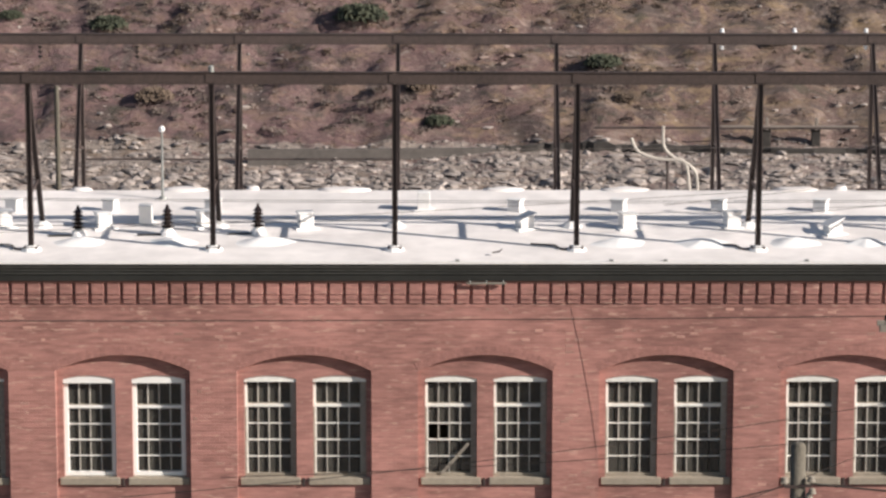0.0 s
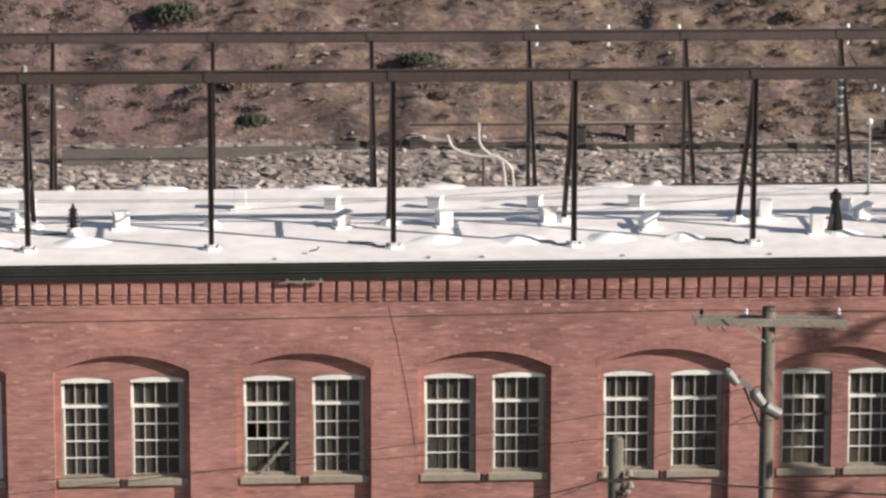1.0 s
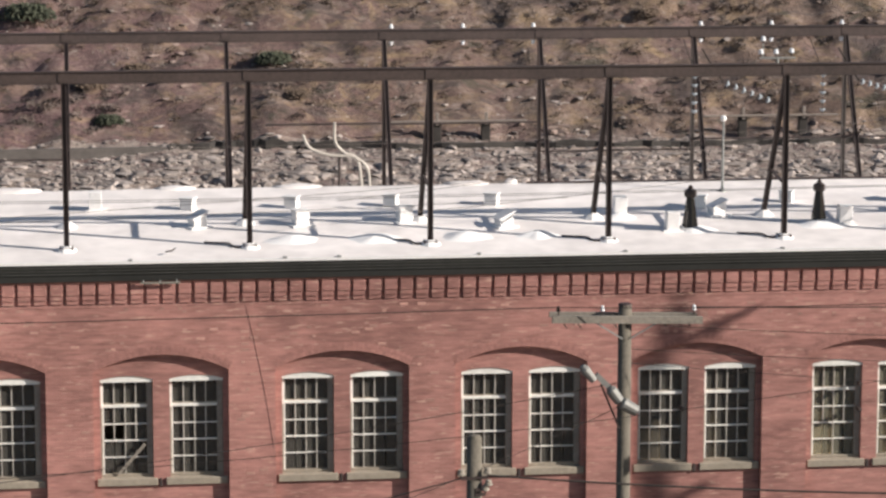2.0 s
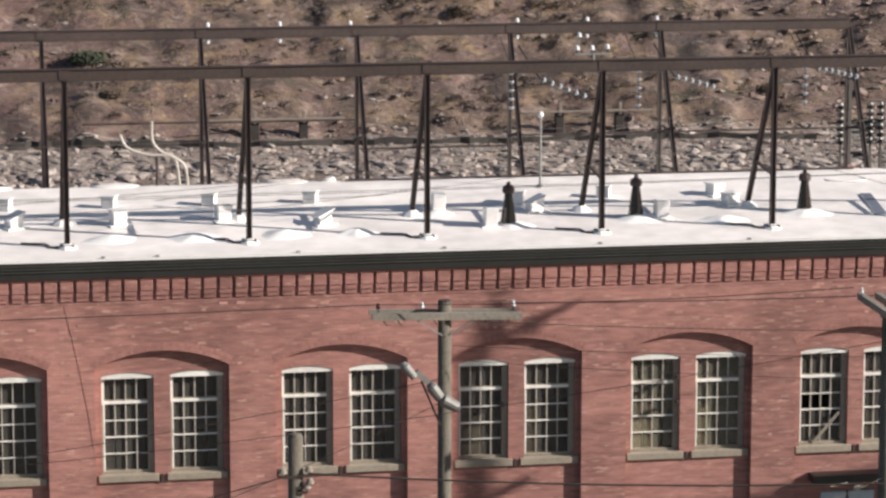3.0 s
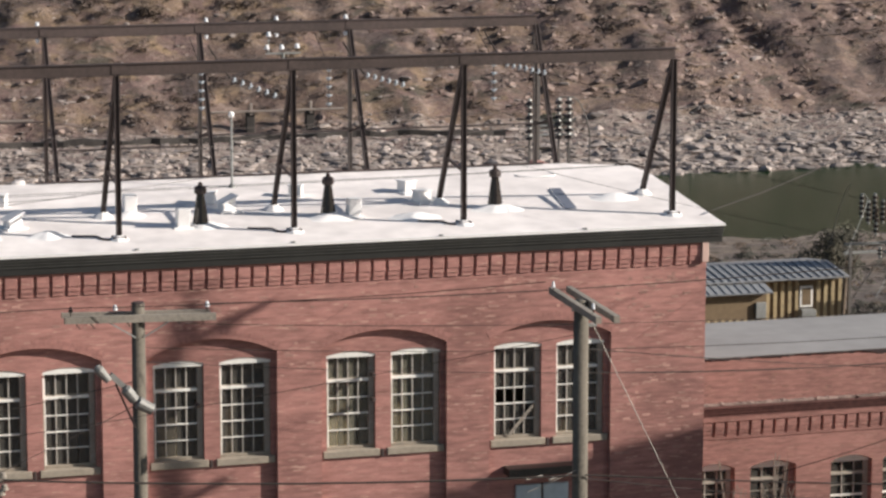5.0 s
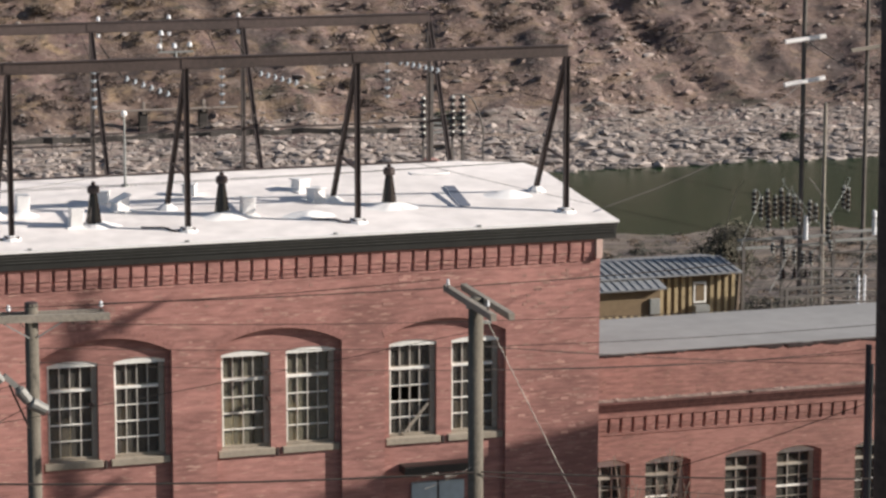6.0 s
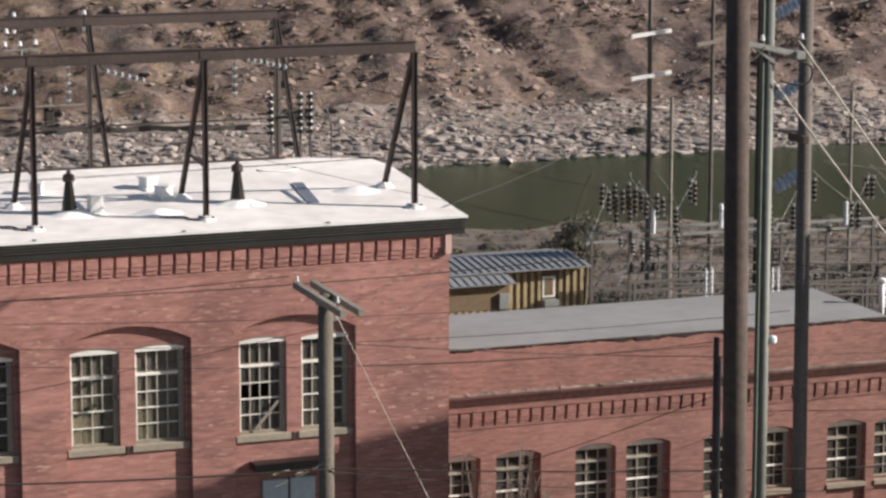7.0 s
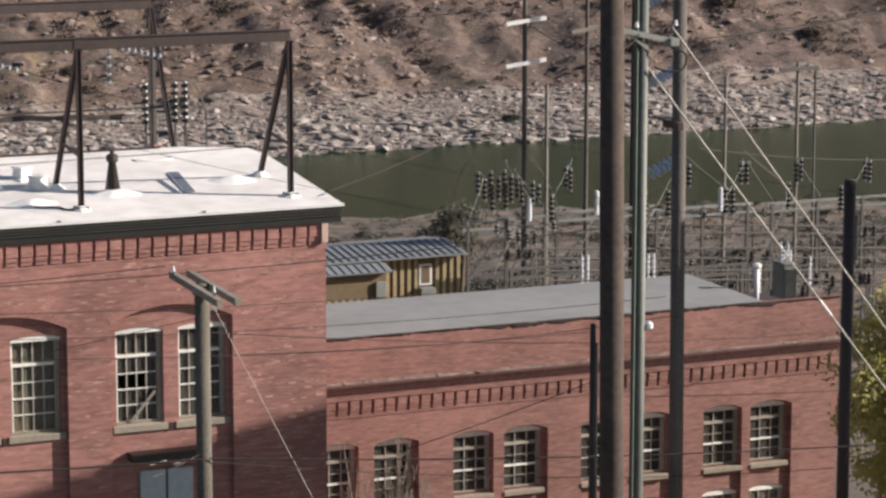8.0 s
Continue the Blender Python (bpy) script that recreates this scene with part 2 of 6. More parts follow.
HILL, BANK = hill_material(), hill_material("stony_bank", 0.9)
YARD = hill_material("gravel_yard", 0.35, (0.102, 0.085, 0.075), (0.126, 0.102, 0.078))
GLASS, GLASS_DUSTY, WATER = glass_material("old_window_glass", (0.17, 0.165, 0.15), 0.72), glass_material("dusty_window_glass", (0.32, 0.31, 0.25), 0.72), water_material()
SCRUB = material("dry_scrub", (0.150, 0.110, 0.082), 0.95, grain=3, amount=0.4, bump=0.0, stain=0.15)
SAGE = material("grey_mauve_brush", (0.185, 0.146, 0.128), 0.95, grain=3, amount=0.4, bump=0.0, stain=0.15, island=0.25)
GREEN = material("dusty_green_leaves", (0.050, 0.058, 0.036), 0.9, grain=3, amount=0.4, bump=0.0)
LEAF = material("yellow_green_leaves", (0.46, 0.44, 0.17), 0.7, grain=3, amount=0.35, bump=0.0)
leaf_n, leaf_l = LEAF.node_tree.nodes, LEAF.node_tree.links
glow, both = leaf_n.new("ShaderNodeBsdfTranslucent"), leaf_n.new("ShaderNodeMixShader")   # light passes through thin leaves
glow.inputs["Color"].default_value = (0.50, 0.48, 0.12, 1)
both.inputs[0].default_value = 0.42
leaf_l.new(leaf_n["Principled BSDF"].outputs[0], both.inputs[1])
leaf_l.new(glow.outputs[0], both.inputs[2])
leaf_l.new(both.outputs[0], leaf_n["Material Output"].inputs["Surface"])
OLIVE = material("dull_olive_leaves", (0.070, 0.066, 0.046), 0.9, grain=3, amount=0.4, bump=0.0)
BARK = material("bark", (0.12, 0.09, 0.065), 0.95, grain=9, amount=0.4, bump=0.4)

# ---- mesh helpers ----


def link_mesh(name, bm, mat, parent=None, label="", smooth=False):
    me = bpy.data.meshes.new(name)
    bm.normal_update()
    bm.to_mesh(me)
    bm.free()
    me.materials.append(mat)
    if smooth:
        for p in me.polygons:
            p.use_smooth = True
    ob = new(name, me)
    if parent:
        ob.parent = parent
    if label:
        ob["label"] = label
    return ob


def part(name, bm, mat, parent, label="", smooth=False):
    return link_mesh(name, bm, mat, parent, label, smooth)


def thing(name, label, category, group="", at=None):
    ob = new(name)
    ob.empty_display_size = 0.2
    if at is not None:
        ob.location = at
    return tagged(ob, label, category, group)


def box(bm, x0, x1, y0, y1, z0, z1, bevel=0.0):
    vs = [bm.verts.new(p) for p in ((x0, y0, z0), (x1, y0, z0), (x1, y1, z0), (x0, y1, z0), (x0, y0, z1), (x1, y0, z1), (x1, y1, z1), (x0, y1, z1))]
    fs = [bm.faces.new([vs[i] for i in f]) for f in ((3, 2, 1, 0), (4, 5, 6, 7), (0, 1, 5, 4), (1, 2, 6, 5), (2, 3, 7, 6), (3, 0, 4, 7))]
    if bevel:
        bmesh.ops.bevel(bm, geom=list({e for f in fs for e in f.edges}), offset=bevel, segments=1, affect="EDGES")
    return bm


def boxed(*a, **k):
    return box(bmesh.new(), *a, **k)


def tube(bm, p, q, r0, r1=None, sides=8, caps=True):
    """A tapered round bar from p to q."""
    p, q = Vector(p), Vector(q)
    r1 = r0 if r1 is None else r1
    z = (q - p).normalized()
    x = z.orthogonal().normalized()
    y = z.cross(x)
    rings = []
    for c, r in ((p, r0), (q, r1)):
        rings.append([bm.verts.new(c + (x * math.cos(a) + y * math.sin(a)) * r) for a in (2 * math.pi * i / sides for i in range(sides))])
    for i in range(sides):
        bm.faces.new((rings[0][i], rings[0][(i + 1) % sides], rings[1][(i + 1) % sides], rings[1][i]))
    if caps:
        bm.faces.new(rings[0][::-1])
        bm.faces.new(rings[1])
    return bm


def tubed(*a, **k):
    return tube(bmesh.new(), *a, **k)


def lathe(bm, profile, at=(0, 0, 0), sides=12):
    """Turn a profile of (radius, height) about the upright axis at a place."""
    rings = []
    for r, h in profile:
        rings.append([bm.verts.new((at[0] + r * math.cos(a), at[1] + r * math.sin(a), at[2] + h)) for a in (2 * math.pi * i / sides for i in range(sides))])
    for a, b in zip(rings, rings[1:]):
        for i in range(sides):
            bm.faces.new((a[i], a[(i + 1) % sides], b[(i + 1) % sides], b[i]))
    bm.faces.new(rings[0][::-1])
    bm.faces.new(rings[-1])
    return bm


def profile_x(bm, pts, x0, x1):
    """Sweep a closed outline of (y, z) along x."""
    a = [bm.verts.new((x0, y, z)) for y, z in pts]
    b = [bm.verts.new((x1, y, z)) for y, z in pts]
    n = len(pts)
    for i in range(n):
        bm.faces.new((a[i], b[i], b[(i + 1) % n], a[(i + 1) % n]))
    bm.faces.new(a[::-1])
    bm.faces.new(b)
    bmesh.ops.recalc_face_normals(bm, faces=bm.faces)
    return bm


def beam(bm, p, q, w, h):
    """A square bar of width w and height h between two places."""
    p, q = Vector(p), Vector(q)
    d = (q - p).normalized()
    up = Vector((0, 0, 1)) if abs(d.z) < 0.95 else Vector((0, 1, 0))
    s = d.cross(up).normalized() * w / 2
    u = s.cross(d).normalized() * h / 2
    ring = [[bm.verts.new(c + s * i + u * j) for i, j in ((-1, -1), (1, -1), (1, 1), (-1, 1))] for c in (p, q)]
    for i in range(4):
        bm.faces.new((ring[0][i], ring[0][(i + 1) % 4], ring[1][(i + 1) % 4], ring[1][i]))
    bm.faces.new(ring[0][::-1])
    bm.faces.new(ring[1])
    bmesh.ops.recalc_face_normals(bm, faces=bm.faces)
    return bm


def sweep(bm, path, r, sides=6):
    """One continuous round tube along a path."""
    rings = []
    for k, c in enumerate(path):
        d = (path[min(k + 1, len(path) - 1)] - path[max(k - 1, 0)]).normalized()
        x = d.cross(Vector((0.31, 0.11, 0.94))).normalized()
        y = d.cross(x)
        rings.append([bm.verts.new(c + (x * math.cos(a) + y * math.sin(a)) * r) for a in (2 * math.pi * i / sides for i in range(sides))])
    for a, b in zip(rings, rings[1:]):
        for i in range(sides):
            bm.faces.new((a[i], a[(i + 1) % sides], b[(i + 1) % sides], b[i]))
    bm.faces.new(rings[0][::-1])
    bm.faces.new(rings[-1])
    return bm


def wire(name, p, q, sag=0.3, r=0.012, mat=None, label="thin dark overhead wire", category="wire", group="overhead wires", steps=10):
    p, q = Vector(p), Vector(q)
    path = [p.lerp(q, i / steps) - Vector((0, 0, sag * 4 * (i / steps) * (1 - i / steps))) for i in range(steps + 1)]
    return tagged(link_mesh(name, sweep(bmesh.new(), path, r), mat or WIRE), label, category, group)


def bent_pipe(name, pts, r, mat, label, category, group=""):
    bm = bmesh.new()
    P = [Vector(p) for p in pts]
    path = []
    for i in range(len(P) - 1):
        p0, p1, p2, p3 = P[max(0, i - 1)], P[i], P[i + 1], P[min(len(P) - 1, i + 2)]
        for k in range(6):
            t = k / 6
            path.append(0.5 * (2 * p1 + (p2 - p0) * t + (2 * p0 - 5 * p1 + 4 * p2 - p3) * t * t + (3 * p1 - p0 - 3 * p2 + p3) * t ** 3))
    path.append(P[-1])
    sweep(bm, path, r, 8)
    return tagged(link_mesh(name, bm, mat), label, category, group)


def arch_z(x, xl, xr, spring, rise):
    """Height of a segmental arch over x."""
    if rise <= 0:
        return spring
    half = (xr - xl) / 2
    R = (half * half + rise * rise) / (2 * rise)
    return spring + rise - R + math.sqrt(max(0, R * R - (x - (xl + xr) / 2) ** 2))


def pierced_wall(bm, x0, x1, z0, z1, y, depth, openings, seg=14):
    """A wall face at y with arched openings (xl, xr, bottom, spring, rise) and their reveals of that depth."""
    def quad(a, b, c, d):
        bm.faces.new([bm.verts.new(p) for p in (a, b, c, d)])
    x = x0
    for xl, xr, zb, zs, rise in sorted(openings):
        quad((x, y, z0), (xl, y, z0), (xl, y, z1), (x, y, z1))
        if zb > z0:
            quad((xl, y, z0), (xr, y, z0), (xr, y, zb), (xl, y, zb))
            quad((xl, y, zb), (xr, y, zb), (xr, y + depth, zb), (xl, y + depth, zb))
        quad((xl, y, zb), (xl, y + depth, zb), (xl, y + depth, zs), (xl, y, zs))
        quad((xr, y + depth, zb), (xr, y, zb), (xr, y, zs), (xr, y + depth, zs))
        for i in range(seg):
            a, b = xl + (xr - xl) * i / seg, xl + (xr - xl) * (i + 1) / seg
            za, zb2 = arch_z(a, xl, xr, zs, rise), arch_z(b, xl, xr, zs, rise)
            quad((a, y, za), (b, y, zb2), (b, y, z1), (a, y, z1))
            quad((a, y + depth, za), (b, y + depth, zb2), (b, y, zb2), (a, y, za))
        x = xr
    quad((x, y, z0), (x1, y, z0), (x1, y, z1), (x, y, z1))
    bmesh.ops.remove_doubles(bm, verts=bm.verts, dist=0.0005)
    return bm

# ---- ground, river and hill ----
GZ, WZ = -4.0, -7.0                       # street and yard level, water level
SHORE_NEAR, SHORE_FAR = 178.8, 201.7


def ground_z(x, y):
    near = SHORE_NEAR + 1.0 * noise.noise((x * 0.09, 3.1, 0)) - 0.36 * max(0, min(x, 125) - 82)
    far = SHORE_FAR + 1.0 * noise.noise((x * 0.09, 7.7, 0)) + 0.6 * noise.noise((x * 0.4, 1.7, 0))
    rough = noise.noise((x * 0.35, y * 0.35, 0.3)) * 0.5 + noise.noise((x * 0.9, y * 0.9, 5.3)) * 0.28
    if y < 128:
        return GZ + 0.05 * rough * (y > 95)
    if y < near:
        return GZ + (WZ - 0.3 - GZ) * (y - 128) / (near - 128) + 0.25 * rough
    mid = (near + far) / 2
    if y < mid:
        return WZ - 0.3 - 0.08 * (y - near)
    if y < far:
        return WZ - 0.3 - 0.08 * (far - y)
    d = y - far
    bench = 13.5 + 1.8 * noise.noise((x * 0.045, 2.2, 0))
    z = WZ - 0.15 + 0.155 * min(d, bench) + 0.45 * rough
    if d > bench:
        e = d - bench
        gully = 0.95 * math.exp(-((x - 97 + 0.45 * e) / 1.5) ** 2) * min(1, e / 6)
        steep = 0.60 + 0.10 * noise.noise((x * 0.03, 9.0, 0))
        z += steep * min(e, 150) + 0.25 * max(0, e - 150) + min(1, e / 3) * (0.85 * noise.noise((x * 0.11, y * 0.11, 1.0)) + 0.9 * rough) - gully
    return z


def axis(stops):
    out = []
    for a, b, step in stops:
        k = max(1, round((b - a) / step))
        out += [a + (b - a) * i / k for i in range(k)]
    return out + [stops[-1][1]]


def build_ground():
    xs = axis(((-900, -120, 60), (-120, -36, 6), (-36, 152, 0.62), (152, 260, 9), (260, 900, 60)))
    ys = axis(((-300, 60, 30), (60, 95, 7), (95, 164, 3), (164, 202, 1.2), (202, 240, 0.5), (240, 300, 6), (300, 900, 50)))
    verts = [(x, y, ground_z(x, y)) for y in ys for x in xs]
    nx = len(xs)
    faces = [(j * nx + i, j * nx + i + 1, (j + 1) * nx + i + 1, (j + 1) * nx + i) for j in range(len(ys) - 1) for i in range(nx - 1)]
    me = bpy.data.meshes.new("ground")
    me.from_pydata(verts, [], faces)
    me.materials.append(GROUND)
    me.materials.append(HILL)
    me.materials.append(BANK)
    me.materials.append(YARD)
    rows = len(xs) - 1
    hill_from = next(j for j, y in enumerate(ys) if y > 93)
    for k, p in enumerate(me.polygons):
        p.use_smooth = True
        y = ys[k // rows]
        p.material_index = 2 if SHORE_FAR - 3 < y < SHORE_FAR + 14.6 else (1 if y > SHORE_FAR else 3 if k // rows >= hill_from else 0)
    return tagged(new("ground", me), "dry ground, gravel yard, rocky river bank and brown hillside", "ground", kind="structure")


build_ground()
bm = bmesh.new()
bm.faces.new([bm.verts.new(p) for p in ((-900, 160, WZ), (900, 160, WZ), (900, 206, WZ), (-900, 206, WZ))])
tagged(link_mesh("water", bm, WATER), "dark green still river below the rocky bank", "river", kind="structure")


def rock_shape(rng, flat):
    bm = bmesh.new()
    bmesh.ops.create_icosphere(bm, subdivisions=1, radius=1)
    sx, sy, sz = rng.uniform(0.8, 2.0), rng.uniform(0.6, 1.1), rng.uniform(0.25, 0.65) * flat
    for v in bm.verts:
        k = rng.uniform(0.55, 1.35)
        v.co = Vector((v.co.x * sx * k, v.co.y * sy * k, v.co.z * sz * k))
    return bm


def scatter(name, mat, shapes, spots, label, category):
    """Many copies of a few shapes, joined into one mesh."""
    verts, faces = [], []
    for shape, (x, y, z, s, rz) in zip(shapes, spots):
        c, sn, base = math.cos(rz) * s, math.sin(rz) * s, len(verts)
        verts += [(x + vx * c - vy * sn, y + vx * sn + vy * c, z + vz * s) for vx, vy, vz in shape[0]]
        faces += [tuple(base + i for i in f) for f in shape[1]]
    me = bpy.data.meshes.new(name)
    me.from_pydata(verts, [], faces)
    me.materials.append(mat)
    return tagged(new(name, me), label, category, kind="stuff")


def shape_of(bm):
    bm.verts.index_update()
    out = ([tuple(v.co) for v in bm.verts], [tuple(v.index for v in f.verts) for f in bm.faces])
    bm.free()
    return out


rng = random.Random(5)
rock_kinds = [shape_of(rock_shape(rng, 1)) for _ in range(14)]
spots = []
for _ in range(21000):
    x, d = rng.uniform(-36, 152), rng.random() ** 1.15 * 14.5
    y = SHORE_FAR + 0.3 + d
    s = min(0.36, 0.075 * rng.paretovariate(1.7)) * rng.uniform(0.8, 1.4) * (1.15 if d < 9 else 0.8)
    spots.append((x, y, ground_z(x, y) + 0.05 * s, s, rng.gauss(0, 0.9)))
for _ in range(150):                       # broad flat slabs that lie along the bank
    x, d = rng.uniform(-36, 152), rng.uniform(1.0, 14.0)
    s = rng.uniform(0.25, 0.5)
    spots.append((x, SHORE_FAR + d, ground_z(x, SHORE_FAR + d) - 0.02 * s, s, rng.gauss(0, 0.25)))
for _ in range(2400):                      # loose stones, thick at the foot of the slope and thin above
    x, y = rng.uniform(-36, 152), SHORE_FAR + 14 + 19 * rng.random() ** 1.8
    if noise.noise((x * 0.12, y * 0.12, 4.0)) < rng.uniform(-0.3, 0.35) + (0.12 if x < 25 else -0.08):
        continue
    s = min(0.34, 0.075 * rng.paretovariate(2.0))
    spots.append((x, y, ground_z(x, y) + 0.1 * s, s, rng.uniform(0, 6.3)))
scatter("bank_rocks", ROCK, [rng.choice(rock_kinds) for _ in spots], spots, "pale broken rocks piled along the far river bank", "rocks")


def tuft_shape(rng, leaves, up, leaf=1.0):
    """A loose bush of many small upright leaf blades."""
    verts, faces = [], []
    for _ in range(leaves):
        a, r, h = rng.uniform(0, 6.3), rng.random() ** 0.6, rng.uniform(0.15, 1.0)
        r *= math.sqrt(max(0.05, 1 - (h * 0.9) ** 2))
        c = Vector((math.cos(a) * r, math.sin(a) * r, h * up))
        d = Vector((rng.uniform(-1, 1), rng.uniform(-1, 1), rng.uniform(-0.5, 1))).normalized() * rng.uniform(0.10, 0.24) * leaf
        w = d.orthogonal().normalized() * rng.uniform(0.05, 0.13) * leaf
        base = len(verts)
        verts += [tuple(c - d - w), tuple(c - d + w), tuple(c + d)]
        faces.append((base, base + 1, base + 2))
    return verts, faces


tuft_kinds = [tuft_shape(rng, 42, 0.75) for _ in range(10)]
spots = []
for _ in range(7600):
    x, y = rng.uniform(-36, 152), SHORE_FAR + 14 + rng.random() ** 0.8 * 29
    if y < SHORE_FAR + 21 and rng.random() < 0.72:
        continue
    if noise.noise((x * 0.16, y * 0.16, 8.0)) < -0.08 + rng.uniform(-0.2, 0.2):
        continue
    spots.append((x, y, ground_z(x, y) - 0.08, rng.uniform(0.2, 0.55), rng.uniform(0, 6.3)))
for _ in range(900):
    x, y = rng.uniform(45, 110), rng.uniform(100, 172)
    spots.append((x, y, ground_z(x, y) - 0.08, rng.uniform(0.2, 0.6), rng.uniform(0, 6.3)))
scatter("hillside_scrub", SCRUB, [rng.choice(tuft_kinds) for _ in spots], spots, "dry brown grass and scrub over hillside and yard", "scrub")

outcrop_kinds = [shape_of(rock_shape(rng, 1.1)) for _ in range(10)]
spots = []
for _ in range(5000):
    x, y = rng.uniform(-36, 130), SHORE_FAR + 14 + 17 * rng.random() ** 1.3
    if noise.noise((x * 0.075, y * 0.16, 14.0)) + 0.15 * min(1, max(-1, (x - 40) / 30)) + (0.2 if 60 < x < 108 else 0) < 0.30 + rng.uniform(-0.1, 0.1):
        continue
    s = rng.uniform(0.12, 0.44)
    spots.append((x, y, ground_z(x, y) - 0.30 * s, s, rng.gauss(0.4, 0.4)))
scatter("hillside_outcrops", material("craggy_hill_rock", (0.215, 0.162, 0.140), 0.95, grain=1.8, amount=0.45, bump=0.5, island=0.3), [rng.choice(outcrop_kinds) for _ in spots], spots, "craggy brown rock outcrops on the lower hillside", "rocks")
brush_kinds = [tuft_shape(rng, 60, 0.6, 0.9) for _ in range(8)]
spots = []
for _ in range(5200):
    x, y = rng.uniform(-36, 152), SHORE_FAR + 15.5 + rng.random() ** 0.85 * 28
    if noise.noise((x * 0.09, y * 0.13, 21.0)) + 0.5 * noise.noise((x * 0.35, y * 0.35, 2.0)) < 0.10 + rng.uniform(-0.12, 0.12):
        continue
    spots.append((x, y, ground_z(x, y) - 0.08, rng.uniform(0.3, 0.85), rng.uniform(0, 6.3)))
scatter("hillside_brush", SAGE, [rng.choice(brush_kinds) for _ in spots], spots, "grey leafless brush in patches over the hillside", "brush")


def bush(x, y, size, mat=None, label="dusty green bush on the dry hillside", category="bush", group="hillside bushes"):
    shape = tuft_shape(rng, 800, 0.55, 0.6)
    me = bpy.data.meshes.new("bush")
    me.from_pydata([(v[0] * size, v[1] * size, v[2] * size) for v in shape[0]], [], shape[1])
    me.materials.append(mat or GREEN)
    ob = new("bush", me)
    ob.location = (x, y, ground_z(x, y) - 0.1)
    return tagged(ob, label, category, group)


def on_hill(a, b):
    """Where the line of sight with slopes a (across) and b (up) meets the hill."""
    y = SHORE_FAR
    while EYE[2] + b * y > ground_z(a * y, y) and y < 320:
        y += 0.25
    return a * y, y


for a, b, size in ((0.0066, -0.1250, 1.25), (-0.02, -0.090, 2.3), (-0.105, -0.0925, 1.7), (-0.138, -0.089, 1.1), (0.062, -0.106, 1.6),
                   (-0.108, -0.108, 0.8), (0.47, -0.145, 0.9), (0.335, -0.134, 1.5), ):
    bush(*on_hill(a, b), size)
for a, b, size in ((0.0, -0.113, 1.4), (0.07, -0.117, 1.0), (-0.09, -0.117, 1.6), (0.016, -0.108, 1.3), (0.12, -0.098, 1.4), (0.19, -0.091, 1.2), (0.25, -0.11, 1.3), (0.30, -0.12, 1.2), (0.52, -0.12, 1.5), (0.56, -0.105, 1.6), (0.60, -0.118, 1.3)):
    bush(*on_hill(a, b), size, SCRUB, "dark dry bush on the brown hillside")

# long low stone wall along the foot of the slope
bm = bmesh.new()
x0, y0 = on_hill(-0.0585, -0.1391)
x1, y1 = on_hill(0.026, -0.1337)
n, cols = 24, []
for i in range(n + 1):
    u = i / n
    x, y = x0 + (x1 - x0) * u, y0 + (y1 - y0) * u
    top = EYE[2] + (-0.1337 + 0.0006 * u) * y + 0.03 * noise.noise((x * 0.8, 0, 0))
    low = min(ground_z(x, y), top) - 0.5
    cols.append([bm.verts.new(p) for p in ((x, y - 0.25, low), (x, y + 0.25, low), (x, y + 0.25, top), (x, y - 0.25, top))])
for a, b in zip(cols, cols[1:]):
    for k in range(4):
        bm.faces.new((a[k], b[k], b[(k + 1) % 4], a[(k + 1) % 4]))
bm.faces.new(cols[0])
bm.faces.new(cols[-1][::-1])
bmesh.ops.recalc_face_normals(bm, faces=bm.faces)
tagged(link_mesh("stone_wall", bm, material("grey_concrete", (0.098, 0.087, 0.081), 0.9, grain=3, amount=0.25)), "low grey concrete wall along the foot of the hill", "wall", kind="structure")

# low dark edge along the foot of the slope
DARK_EDGE = [(0.0266, -.1339), (0.0535, -.1334), (0.0759, -.1343), (0.1235, -.1350), (0.166, -.1351), (0.2055, -.1355), (0.2621, -.1351), (0.3225, -.1372)]
dark_bank_mat = material("dark_bank_surface", (0.044, 0.039, 0.036), 0.95, grain=2.5, amount=0.45, bump=0.4)
bm, cols = bmesh.new(), []
for (a0, b0), (a1, b1) in zip(DARK_EDGE, DARK_EDGE[1:]):
    for i in range(12):
        u = i / 12
        x, y = on_hill(a0 + (a1 - a0) * u, b0 + (b1 - b0) * u)
        if cols:
            y = y_last + max(-0.25, min(0.25, y - y_last))
        y_last = y
        top = ground_z(x, y) + 0.34 + 0.24 * noise.noise((x * 0.35, 2, 0)) + 0.06 * noise.noise((x * 2.1, 4, 0))
        deep = 0.35 + 0.15 * noise.noise((x * 0.7, 6, 0))
        cols.append([bm.verts.new(p) for p in ((x, y - deep, top - 1.0), (x, y + deep, top - 1.0), (x, y + deep * 0.7, top), (x, y - deep * 0.7, top))])
for a, b in zip(cols, cols[1:]):
    for k in range(4):
        bm.faces.new((a[k], b[k], b[(k + 1) % 4], a[(k + 1) % 4]))
bm.faces.new(cols[0])
bm.faces.new(cols[-1][::-1])
bmesh.ops.recalc_face_normals(bm, faces=bm.faces)
tagged(link_mesh("dark_foot_edge", bm, dark_bank_mat), "low dark edge along the foot of the hill", "track", kind="structure")

# ---- the power house ----
WY = 70.44                                  # street wall
BAY, ARCH_X = 4.4, -9.976                   # bays repeat; right jamb of bay i is ARCH_X + BAY * i
XL, XR, BACK = -29.0, 27.8, 84.1
RECESS, SPRING, RISE, ARCH_W = 0.15, 9.16, 0.40, 3.26
EAVE_Y, EAVE_Z, PITCH, RIDGE_Y = 70.17, 11.905, 0.094, 77.35
SILL_Z, HEAD_Z = 6.47, 8.93
bays = [ARCH_X + BAY * i for i in range(-3, 9)]

